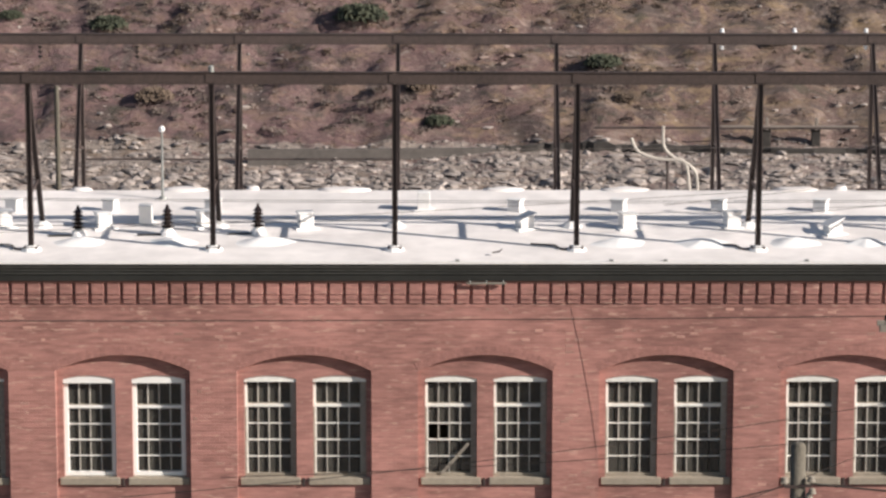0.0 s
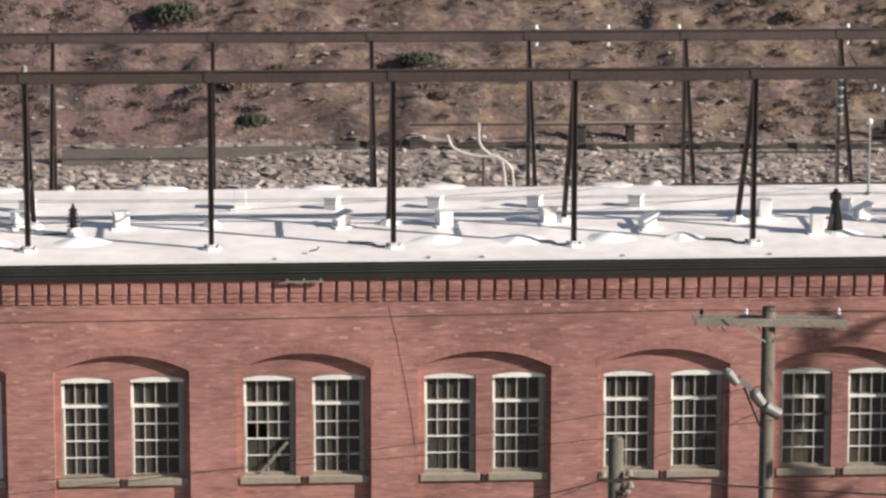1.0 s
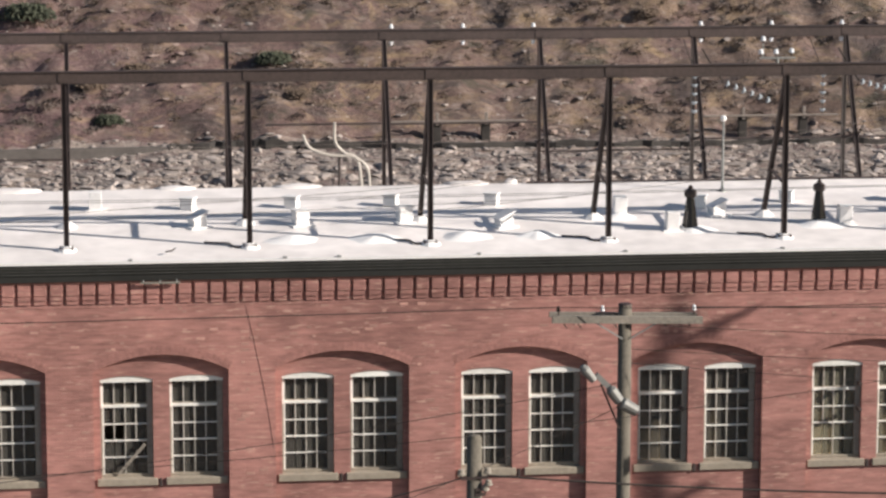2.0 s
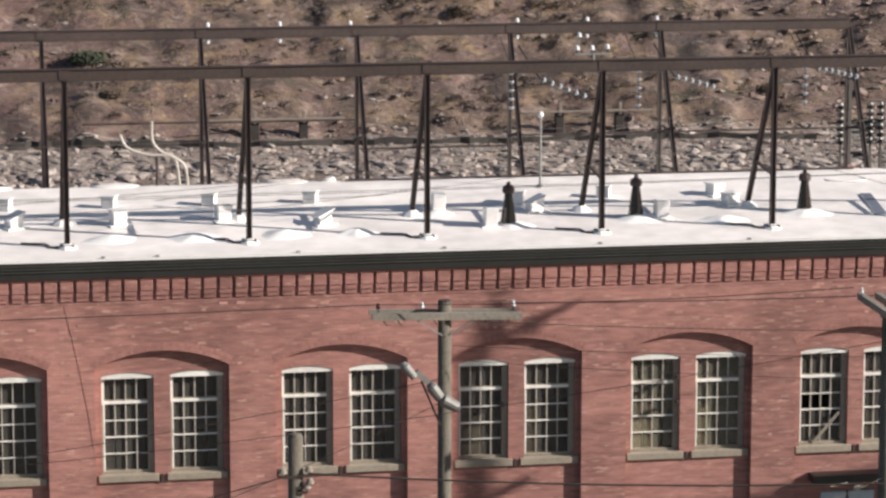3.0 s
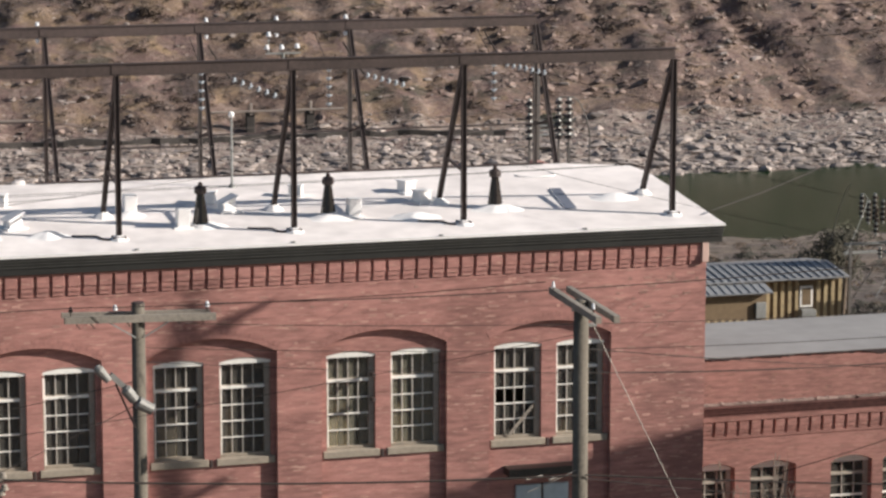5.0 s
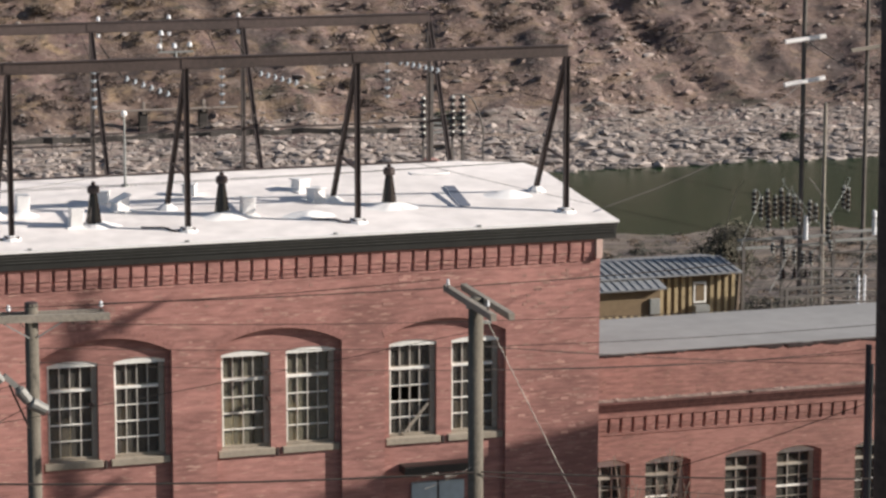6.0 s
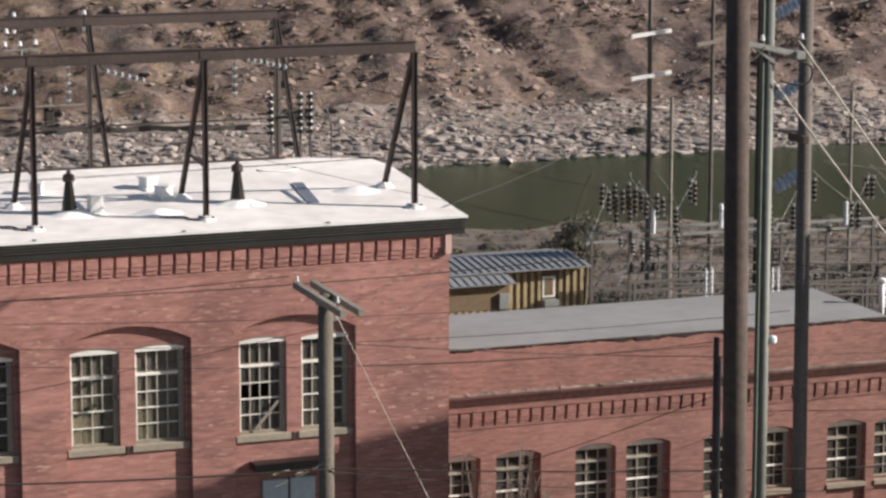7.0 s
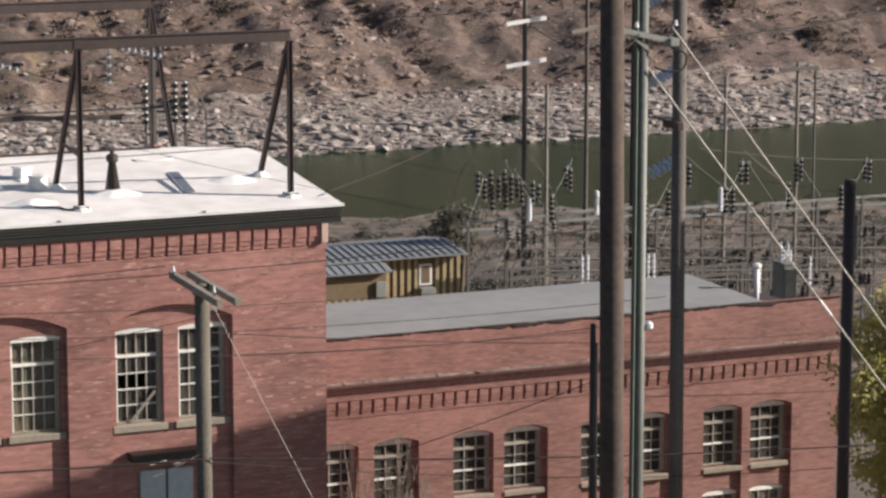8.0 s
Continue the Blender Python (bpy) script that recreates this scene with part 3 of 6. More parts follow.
bm = bmesh.new()
pierced_wall(bm, XL, XR, GZ - 0.3, 11.55, WY, RECESS, [(xr - ARCH_W, xr, GZ - 0.3, SPRING, RISE) for xr in bays])
wall_south = tagged(link_mesh("wall_south", bm, BRICK), "long red brick street wall with arched window bays", "wall", kind="structure")
WINS = []
for xr in bays:
    WINS += [(xr - 3.10, xr - 1.83), (xr - 1.43, xr - 0.13)]
bm = bmesh.new()
pierced_wall(bm, XL, XR, GZ - 0.3, 9.9, WY + RECESS, 0.22, [(a, b, SILL_Z, HEAD_Z, 0.09) for a, b in WINS])
tagged(link_mesh("wall_panel", bm, BRICK), "red brick panels set back inside the arched bays", "wall", kind="structure")
# two rings of rowlock bricks round each arch
ARCH_BRICK = material("arch_brick", (0.366, 0.180, 0.154), 0.88, grain=10, amount=0.2, island=0.13)
half = ARCH_W / 2
ARCH_R = (half * half + RISE * RISE) / (2 * RISE)
for xr in bays:
    bm = bmesh.new()
    sweep_a, zc = math.asin(half / ARCH_R), SPRING + RISE - ARCH_R
    for ring, count in ((0, 47), (1, 49)):
        r0 = ARCH_R + 0.006 + ring * 0.112
        for k in range(count):
            a0, a1 = (sweep_a * (2 * (k + g) / count - 1) for g in (0.06, 0.94))
            out = -0.004 - 0.003 * rng.random()
            pts = [(xr - half + r * math.sin(a), zc + r * math.cos(a)) for r, a in ((r0, a0), (r0, a1), (r0 + 0.102, a1), (r0 + 0.102, a0))]
            vs = [[bm.verts.new((x, WY + y, z)) for x, z in pts] for y in (out, 0.01)]
            bm.faces.new(vs[0])
            for q in range(4):
                bm.faces.new((vs[0][q], vs[1][q], vs[1][(q + 1) % 4], vs[0][(q + 1) % 4]))
    bmesh.ops.recalc_face_normals(bm, faces=bm.faces)
    tagged(link_mesh("arch_ring", bm, ARCH_BRICK), "rings of rowlock brick round an arched bay", "arch", "arch rings", kind="structure")
# side, back and inner walls close the hall
tagged(link_mesh("wall_east", boxed(XR - 0.35, XR, WY + 0.002, BACK, GZ - 0.3, 11.7), BRICK), "red brick end wall of the power house", "wall", kind="structure")
tagged(link_mesh("wall_west", boxed(XL, XL + 0.35, WY + 0.002, BACK, GZ - 0.3, 11.7), BRICK), "red brick end wall of the power house", "wall", kind="structure")
tagged(link_mesh("wall_north", boxed(XL, XR, BACK - 0.35, BACK, GZ - 0.3, 11.0), BRICK), "red brick river wall of the power house", "wall", kind="structure")
tagged(link_mesh("floor", boxed(XL + 0.36, XR - 0.36, WY + 0.4, BACK - 0.36, 5.0, 5.2), INNER), "dusty concrete upper floor", "floor", kind="structure")
tagged(link_mesh("wall_inner", boxed(XL + 0.36, XR - 0.36, WY + 4.2, WY + 4.4, 5.2, 11.0), INNER), "dusty plaster wall inside the hall", "wall", kind="structure")


def window(x0, x1, zb, zt, rise, y, paint, cols=4, slim=1.0, label="", group="power house windows", rows=(0.245,), broken=(), glass=None):
    """A tall sash window: frame with arched head, transom light above, glazing bars and panes; all at depth y."""
    w = thing("window", label, "window", group, ((x0 + x1) / 2, y, zb))
    hw, H = (x1 - x0) / 2, zt - zb
    f = (0.066 if cols == 4 else 0.078) * slim
    bm = bmesh.new()
    g = f if slim > 1.2 else f * 0.75
    split = H - f - rows[0] * H - 0.05
    for s in (-1, 1):
        a, b = sorted((s * hw, s * (hw - f)))
        if s < 0 or slim > 1.2:
            box(bm, a, b, -0.05, 0.07, split, H - f - 0.001, 0.006)
    fresh_frame = slim > 1.2
    low = bmesh.new()
    for s in (-1, 1):
        a, b = sorted((s * hw, s * (hw - g)))
        if s < 0 or fresh_frame:
            box(low, a, b, -0.05, 0.07, f, split - 0.002, 0.006)
    # right casing coloured grey for the shade of the jamb
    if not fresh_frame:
        part("casing", boxed(hw - 0.145, hw, -0.056, 0.068, f, H - f - 0.001, 0.006), CASING, w, "wide right-hand casing greyed to show the reveal's shade")
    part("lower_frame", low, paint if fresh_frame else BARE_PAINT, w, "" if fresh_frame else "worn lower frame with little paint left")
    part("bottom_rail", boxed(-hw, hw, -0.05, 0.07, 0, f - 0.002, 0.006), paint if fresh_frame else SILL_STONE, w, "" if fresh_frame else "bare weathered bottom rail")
    seg, head = 10, 0.052 if cols == 3 else 0.135
    for i in range(seg):
        a, b = -hw + 2 * hw * i / seg, -hw + 2 * hw * (i + 1) / seg
        za, zb2 = arch_z(a, -hw, hw, H, rise), arch_z(b, -hw, hw, H, rise)
        vs = [bm.verts.new(p) for p in ((a, -head, H - f), (b, -head, H - f), (b, -head, zb2), (a, -head, za), (a, 0.072, H - f), (b, 0.072, H - f), (b, 0.072, zb2), (a, 0.072, za))]
        for q in ((0, 1, 2, 3), (7, 6, 5, 4), (0, 4, 5, 1), (3, 2, 6, 7)):
            bm.faces.new([vs[k] for k in q])
    part("frame", bm, paint, w)
    trans = H - f - rows[0] * H
    light = part("transom_light", boxed(-hw + f, hw - f, -0.045, 0.06, trans - 0.05, trans + 0.022, 0.006), BARE_PAINT if cols == 3 else paint, w)
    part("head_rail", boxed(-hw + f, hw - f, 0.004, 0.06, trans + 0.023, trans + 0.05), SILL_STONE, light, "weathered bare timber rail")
    mid = f + (trans - 0.05 - f) * 0.5
    bm = boxed(-hw + f, hw - f, -0.03, 0.05, mid - (0.03 if cols == 3 else 0.016), mid + (0.03 if cols == 3 else 0.016), 0.005)
    for s in (-1, 1):
        a, b = sorted((s * (hw - g - 0.001), s * (hw - f - 0.012)))
        box(bm, a, b, -0.028, 0.05, f, mid - 0.031)
        box(bm, a, b, -0.028, 0.05, mid + 0.031, trans - 0.051)
    sash = part("sash", bm, paint, w)
    # uprights dimmed by colour, since level bars catch more sun and sky
    upright = BAR_PAINT
    bar = 0.02 if cols == 3 else 0.027
    right = hw - (f if cols == 3 or fresh_frame else 0.148)
    gx = [-hw + f + (right + hw - f) * i / cols for i in range(cols + 1)]
    zs = [f, (f + mid) / 2, mid, (mid + trans - 0.05) / 2, trans - 0.05]
    for k, x in enumerate(gx[1:-1]):
        part("glazing_bar", boxed(x - bar / 2, x + bar / 2, -0.018, 0.02, trans + 0.05, H - f), upright, light)
        part("glazing_bar", boxed(x - bar / 2, x + bar / 2, -0.018, 0.02, mid, trans - 0.05), upright, sash)
        if cols < 4 or slim > 1.2 or rng.random() < 0.8:
            part("glazing_bar", boxed(x - bar * 0.4, x + bar * 0.4, -0.016, 0.018, f, mid), upright, sash)
    for z in (zs[1], zs[3]):
        part("glazing_bar", boxed(-hw + f, hw - f, -0.022, 0.016, z - bar * 0.45, z + bar * 0.45), BARE_PAINT if cols == 3 else paint, sash)
    for i in range(cols):
        for j in range(4):
            if (i, j) in broken:
                continue
            tl = rng.uniform(-0.003, 0.003)
            part("pane", boxed(gx[i] + 0.012, gx[i + 1] - 0.012, 0.024 + tl, 0.030 + tl, zs[j] + 0.012, zs[j + 1] - 0.012), glass or GLASS, sash).visible_shadow = False
        part("pane", boxed(gx[i] + 0.012, gx[i + 1] - 0.012, 0.024, 0.030, trans + 0.055, H - f - 0.004), glass or GLASS, light).visible_shadow = False
    return w


def sill(x0, x1, y0, y1, z0, z1, mat, group="window sills", label="weathered grey stone window sill"):
    bm = boxed(x0, x1, y0, y1, z0, z1, 0.012)
    for v in bm.verts:
        if v.co.z > (z0 + z1) / 2 and v.co.y < (y0 + y1) / 2:
            v.co.z -= 0.02
    return tagged(link_mesh("window_sill", bm, mat), label, "sill", group, kind="structure")


for k, xr in enumerate(bays):
    bay_no = k - 3
    fresh = bay_no == 1
    for s, (a, b) in enumerate(((xr - 3.10, xr - 1.83), (xr - 1.43, xr - 0.13))):
        broken = {(3, 0): ((0, 2), (1, 2)), (8, 0): ((0, 2), (1, 2), (2, 2))}.get((bay_no, s), ())
        label = "freshly painted white arched sash window" if fresh else ("arched sash window with broken panes and flaking cream paint" if broken else "arched sash window with flaking cream paint")
        window(a + 0.002, b - 0.002, SILL_Z + 0.03, HEAD_Z, 0.088, WY + RECESS + 0.16, FRESH_PAINT if fresh else CREAM_PAINT, 4, 1.55 if fresh else 1.0, label, broken=broken, glass=GLASS_DUSTY if bay_no == 7 else None)
        sill(a - 0.10, b + 0.09, WY + RECESS - 0.07, WY + RECESS + 0.12, SILL_Z - 0.165, SILL_Z + 0.03, SILL_STONE)
        if broken:
            bm = beam(bmesh.new(), (a + 0.42, WY + RECESS + 0.075, SILL_Z + 0.10), (b - 0.2, WY + RECESS + 0.075, SILL_Z + 0.85), 0.02, 0.075)
            tagged(link_mesh("loose_board", bm, WOOD_GREY), "loose weathered board leaning across a broken window", "board", "boards behind windows")
        elif bay_no in (6, 7) or (bay_no == 8 and s):
            box_w = (b - a) * rng.uniform(0.4, 0.7)
            tagged(link_mesh("packing_board", boxed(a + 0.1, a + 0.1 + box_w, WY + 0.385, WY + 0.41, SILL_Z - 1.2, SILL_Z + rng.uniform(0.5, 1.6), 0.01), BOARD), "pale boards stacked behind a window", "board", "boards behind windows")

# cornice: corbel courses, dentils, gutter
bm = profile_x(bmesh.new(), [(WY + 0.1, 11.36), (WY - 0.118, 11.36), (WY - 0.118, 11.405), (WY + 0.1, 11.405)], XL, XR)
tagged(link_mesh("cornice", bm, CORNICE), "corbelled red brick cornice under the gutter", "cornice", kind="structure")
bm = profile_x(bmesh.new(), [(WY + 0.1, 10.74), (WY - 0.012, 10.74), (WY - 0.012, 10.83), (WY + 0.1, 10.83)], XL, XR)
string_course = tagged(link_mesh("string_course", bm, BRICK), "brick string course below the dentils", "cornice", kind="structure")
steps = [(WY - 0.15, 11.41), (WY - 0.15, 11.60), (WY - 0.18, 11.60), (WY - 0.18, 11.68), (WY - 0.215, 11.68), (WY - 0.215, 11.76), (WY - 0.25, 11.76), (WY - 0.25, 11.845), (WY + 0.1, 11.845), (WY + 0.1, 11.41)]
tagged(link_mesh("gutter", profile_x(bmesh.new(), steps, XL, XR + 0.38), FASCIA), "black painted stepped metal gutter along the eave", "gutter", kind="structure")
for z, y in ((11.605, WY - 0.183), (11.685, WY - 0.218), (11.765, WY - 0.253)):
    tagged(link_mesh("gutter_trim", boxed(XL, XR + 0.385, y - 0.006, y + 0.02, z - 0.008, z + 0.006), FASCIA_LIP), "thin worn lip of the black gutter", "gutter", kind="structure")

# roof: a shallow white slope up to the ridge, and a steeper one to the river
RX = XR + 0.40


def roof_z(y):
    return EAVE_Z + PITCH * (y - EAVE_Y) if y < RIDGE_Y else EAVE_Z + PITCH * (RIDGE_Y - EAVE_Y) - 0.2 * (y - RIDGE_Y)


bm = bmesh.new()
ys = [EAVE_Y + (RIDGE_Y - EAVE_Y) * i / 12 for i in range(13)] + [79.5, 82.0, 84.7]
xs = axis(((XL - 0.3, 22.0, 0.9), (22.0, RX, 0.62)))
grid = []
for y in ys:
    row = []
    for x in xs:
        z = roof_z(y) + 0.018 * noise.noise((x * 0.6, y * 0.6, 2.0))
        k = max(0, (x - (RX - 2.1)) / 2.1)
        ridge_drop = k * 0.14 * max(0, 1 - abs(y - RIDGE_Y) / 1.6)
        row.append(bm.verts.new((x, y, z - ridge_drop)))
    grid.append(row)
top = [bm.faces.new((grid[j][i], grid[j][i + 1], grid[j + 1][i + 1], grid[j + 1][i])) for j in range(len(ys) - 1) for i in range(len(xs) - 1)]
low = bmesh.ops.extrude_face_region(bm, geom=top)
for v in low["geom"]:
    if isinstance(v, bmesh.types.BMVert):
        v.co.z -= 0.06
bmesh.ops.recalc_face_normals(bm, faces=bm.faces)
tagged(link_mesh("roof", bm, ROOF_WHITE), "low-pitched roof covered with white membrane", "roof", kind="structure")
tagged(link_mesh("eave_trim", boxed(XL - 0.3, RX + 0.01, EAVE_Y - 0.02, EAVE_Y + 0.03, 11.846, 11.91), WHITE_PAINT), "white metal edge along the eave", "roof edge", kind="structure")
tagged(link_mesh("corner_post", boxed(XR - 0.16, XR + 0.012, WY - 0.14, WY + 0.06, 10.9, 11.5, 0.01), material("pink_corner_stone", (0.6, 0.42, 0.36), 0.8, grain=6, amount=0.2)), "pale stone block at the top of the wall corner", "corner stone", kind="structure")

# door and canopy under the last bay
lintel = thing("door_lintel", "dark steel lintel over a pale blue door", "lintel", at=(23.47, WY, 5.60))
part("plate", boxed(-1.08, 0.98, -0.34, RECESS, 0, 0.20, 0.008), FASCIA, lintel)
for x in (-0.9, 0.0, 0.85):
    part("bolt", tubed((x, -0.34, 0.1), (x, -0.365, 0.1), 0.03, sides=8), STEEL_DARK, lintel)
door_1 = thing("door_1", "pale blue two-leaf door under a dark lintel", "door", at=(23.41, WY + RECESS, GZ))
tagged(door_1, kind="structure")
part("leaf", boxed(-0.71, -0.03, -0.10, -0.02, 5.0, 9.28, 0.01), PALE_BLUE, door_1)
part("leaf", boxed(0.03, 0.71, -0.10, -0.02, 5.0, 9.28, 0.01), PALE_BLUE, door_1)
part("centre_post", boxed(-0.028, 0.028, -0.09, -0.03, 5.0, 9.28), STEEL_DARK, door_1)
for z in (6.4, 7.9):
    part("rail", boxed(-0.69, 0.69, -0.12, -0.101, z, z + 0.09, 0.005), PALE_BLUE, door_1)

# ---- steel frames on the roof ----
POST_X = [-9.464 + 4.426 * i for i in range(-4, 8)] + [27.17]
FY, RY = 71.30, 82.73
BEAM_B, BEAM_T = 16.08, 16.33


def channel_x(bm, x0, x1, y, z0, z1, w=0.16):
    """A steel channel beam with flanges, along x."""
    box(bm, x0, x1, y - w / 2, y - w / 2 + 0.025, z0, z1)
    box(bm, x0, x1, y - w / 2 + 0.025, y + w / 2, z1 - 0.03, z1)
    box(bm, x0, x1, y - w / 2 + 0.025, y + w / 2, z0, z0 + 0.03)
    return bm


def leg(p, q, parent, w=0.13, mat=None):
    bm = bmesh.new()
    p, q = Vector(p), Vector(q)
    s = Vector((w / 2 - 0.012, 0, 0))
    for k in (-1, 1):
        beam(bm, p + s * k, q + s * k, 0.024, w)
    beam(bm, p, q, w - 0.05, 0.022)
    return part("leg", bm, mat or STEEL_DARK, parent)


def roof_frame(x, front):
    y, lean = (FY, 2.25) if front else (RY, -2.0)
    f = thing("roof_frame", "dark brown steel A-frame standing on the white roof", "steel frame", "steel frames", (x, y, roof_z(y)))
    h = BEAM_B - roof_z(y) - (0.12 if not front else 0)
    leg((0, 0, 0.08), (0, 0, h - 0.023), f, 0.13 if front else 0.11, STEEL_DARK if front else (STEEL if x < 14 else GREY_STEEL))
    d = roof_z(y + lean) - roof_z(y)
    leg((0, lean, d + 0.08), (0, 0.05 if front else -0.05, h - 0.023), f, 0.12)
    k = 0.33
    part("cross_brace", beam(bmesh.new(), (0, 0, k * h), (0, lean * (1 - k), d + k * (h - d)), 0.05, 0.07), STEEL_DARK, f)
    part("base_plate", boxed(-0.17, 0.17, -0.17, 0.17, 0.0, 0.08, 0.01), STEEL_DARK, f)
    for yy, zz in ((0, 0), (lean, d)):
        bm = lathe(bmesh.new(), [(0.30, -0.03), (0.22, 0.05), (0.11, 0.14 if yy else 0.10)], (0, yy, zz), 10)
        for v in bm.verts:
            v.co.x += 0.04 * noise.noise(v.co * 5)
        part("pedestal", bm, WHITE_PAINT, f, "white-coated pedestal")
    return f


for x in POST_X:
    roof_frame(x, True)
    roof_frame(x, False)
for name, y, z0, z1 in (("front_beam", FY, BEAM_B, BEAM_T), ("rear_beam", RY, 15.93, 16.18)):
    for a, b in zip(POST_X, POST_X[1:]):
        ob = thing("steel_beam", "brown steel beam carried by the roof frames", "beam", "steel beams", ((a + b) / 2, y, z0))
        part("channel", channel_x(bmesh.new(), a - (a + b) / 2 + 0.006, b - (a + b) / 2 - 0.006, 0, 0, z1 - z0), STEEL, ob)
        part("splice_plate", boxed(a - (a + b) / 2 - 0.13, a - (a + b) / 2 + 0.13, -0.094, -0.082, 0.02, z1 - z0 - 0.02), STEEL, ob)
        # thin dark strips draw the shade lines along the beam's edges
        part("top_shade_strip", boxed(a - (a + b) / 2 + 0.006, b - (a + b) / 2 - 0.006, -0.11, 0.10, z1 - z0 + 0.001, z1 - z0 + 0.028), STEEL_DARK, ob)
        part("bottom_shade_strip", boxed(a - (a + b) / 2 + 0.006, b - (a + b) / 2 - 0.006, -0.10, 0.10, -0.022, -0.001), STEEL_DARK, ob)

# ---- rail along the river edge of the roof ----
for a, b, z in ((4, 5, 12.66), (5, 6, 12.66), (8, 9, 13.54), (9, 10, 12.7), (10, 11, 13.0), (11, 12, 13.0)):
    tagged(link_mesh("pipe_rail", tubed((POST_X[a] + 0.07, RY - 0.02, z), (POST_X[b] - 0.07, RY - 0.02, z), 0.028), STEEL_DARK), "dark steel pipe rail between the rear roof frames", "rail", "roof rails")

tagged(link_mesh("pipe_rail", tubed((4.9, RY - 0.02, 13.56), (8.15, RY - 0.02, 13.56), 0.032), STEEL_DARK), "dark steel pipe rail between the rear roof frames", "rail", "roof rails")


# ---- things on the white roof ----
def roof_box(x, y, w, d, h, kind=0):
    """A white sheet-metal vent box with a sloped cap and a shaded hood."""
    ob = thing("roof_vent", "white-painted sheet metal vent box on the roof", "roof vent", "roof vents", (x, y, roof_z(y) - 0.02))
    bm = boxed(-w / 2, w / 2, -d / 2, d / 2, 0, h, 0.015)
    if kind == 1:
        for v in bm.verts:
            if v.co.z > h / 2 and v.co.x < 0:
                v.co.z -= 0.14
    part("body", bm, WHITE_PAINT, ob)
    part("cap", boxed(-w / 2 - 0.04, w / 2 + 0.04, -d / 2 - 0.04, d / 2 + 0.04, h + 0.005, h + 0.04, 0.01) if kind != 1 else beam(bmesh.new(), (-w / 2 - 0.05, 0, h - 0.16), (w / 2 + 0.05, 0, h + 0.035), d + 0.08, 0.03), WHITE_PAINT, ob)
    part("flashing", boxed(-w / 2 - 0.12, w / 2 + 0.12, -d / 2 - 0.12, d / 2 + 0.12, -0.03, 0.035, 0.01), WHITE_PAINT, ob)
    ob.rotation_euler.z = 0.32 + 0.12 * math.sin(x * 3.1)
    return ob


for x, y, kind in ((-10.42, 73.57, 0), (-7.93, 73.45, 0), (-5.39, 73.57, 0), (-2.87, 73.45, 0), (2.62, 73.39, 1), (5.2, 73.38, 0), (7.84, 73.56, 0), (10.28, 72.9, 1),
                   (21.11, 73.77, 0), (21.0, 74.85, 0), (15.9, 73.7, 1)):
    roof_box(x, y, 0.36, 0.36, 0.30 if x > 20 else 0.38, kind)
for x, y in ((-10.4, 75.13), (-7.92, 75.13), (-5.3, 75.13), (2.45, 75.13), (5.1, 75.13), (7.66, 75.13), (10.28, 75.12), (15.6, 74.5), (18.0, 74.9)):
    ob = thing("roof_duct", "low white duct stub on the roof", "roof duct", "roof ducts", (x, y, roof_z(y) - 0.02))
    part("body", boxed(-0.17, 0.17, -0.14, 0.14, 0, 0.30, 0.012), WHITE_PAINT, ob)
    part("lid", boxed(-0.20, 0.20, -0.17, 0.17, 0.302, 0.335, 0.008), WHITE_PAINT, ob)
    ob.rotation_euler.z = -0.42
for x, y in ((-6.9, 73.9), (0.1, 75.3), (13.4, 73.9), (14.45, 72.3), (18.95, 72.6)):
    ob = thing("roof_hood", "white hooded metal vent on the roof", "roof vent", "hooded vents", (x, y, roof_z(y) - 0.02))
    bm = boxed(-0.16, 0.16, -0.2, 0.2, 0, 0.5, 0.012)
    for v in bm.verts:
        if v.co.z > 0.3:
            v.co.y -= 0.12
    part("body", bm, WHITE_PAINT, ob)
    part("flashing", boxed(-0.26, 0.26, -0.3, 0.3, -0.03, 0.03, 0.008), WHITE_PAINT, ob)


def mound(x, y, r, h=0.15):
    """A rounded patch of roof coating over an old bushing hole."""
    r = r * 0.80
    bm = lathe(bmesh.new(), [(r * (1 - k / 7) + 0.01, h * 0.5 * (1 - math.cos(math.pi * (k / 7))) - 0.012) for k in range(8)], (0, 0, 0), 24)
    for v in bm.verts:
        a = math.atan2(v.co.y, v.co.x)
        k = 1 + 0.30 * noise.noise((math.cos(a) * 1.3 + x, math.sin(a) * 1.3, 0.4)) + 0.10 * noise.noise((math.cos(a) * 4 + x, math.sin(a) * 4, 2.4))
        v.co.x, v.co.y = v.co.x * k * 1.25, v.co.y * k * 0.85
        v.co.z += PITCH * v.co.y + 0.012 * noise.noise((v.co.x * 5 + x, v.co.y * 5, 7.0))
    ob = link_mesh("roof_mound", bm, FRESH_COAT, smooth=True)
    ob.location = (x, y, roof_z(y))
    return tagged(ob, "smooth white-coated mound over an old roof bushing", "roof mound", "roof mounds")


for x, y, r in ((-8.3, 71.95, 0.75), (-6.05, 71.95, 0.75), (-3.8, 71.95, 0.85), (4.9, 71.85, 0.8), (7.0, 71.8, 0.85), (9.2, 71.9, 0.85), (11.0, 71.9, 0.6),
                (14.95, 72.2, 0.65), (18.4, 72.5, 0.85), (20.5, 72.1, 0.8), (22.8, 72.6, 0.85), (26.3, 73.25, 0.75), (13.35, 73.5, 0.5)):
    mound(x, y, r)


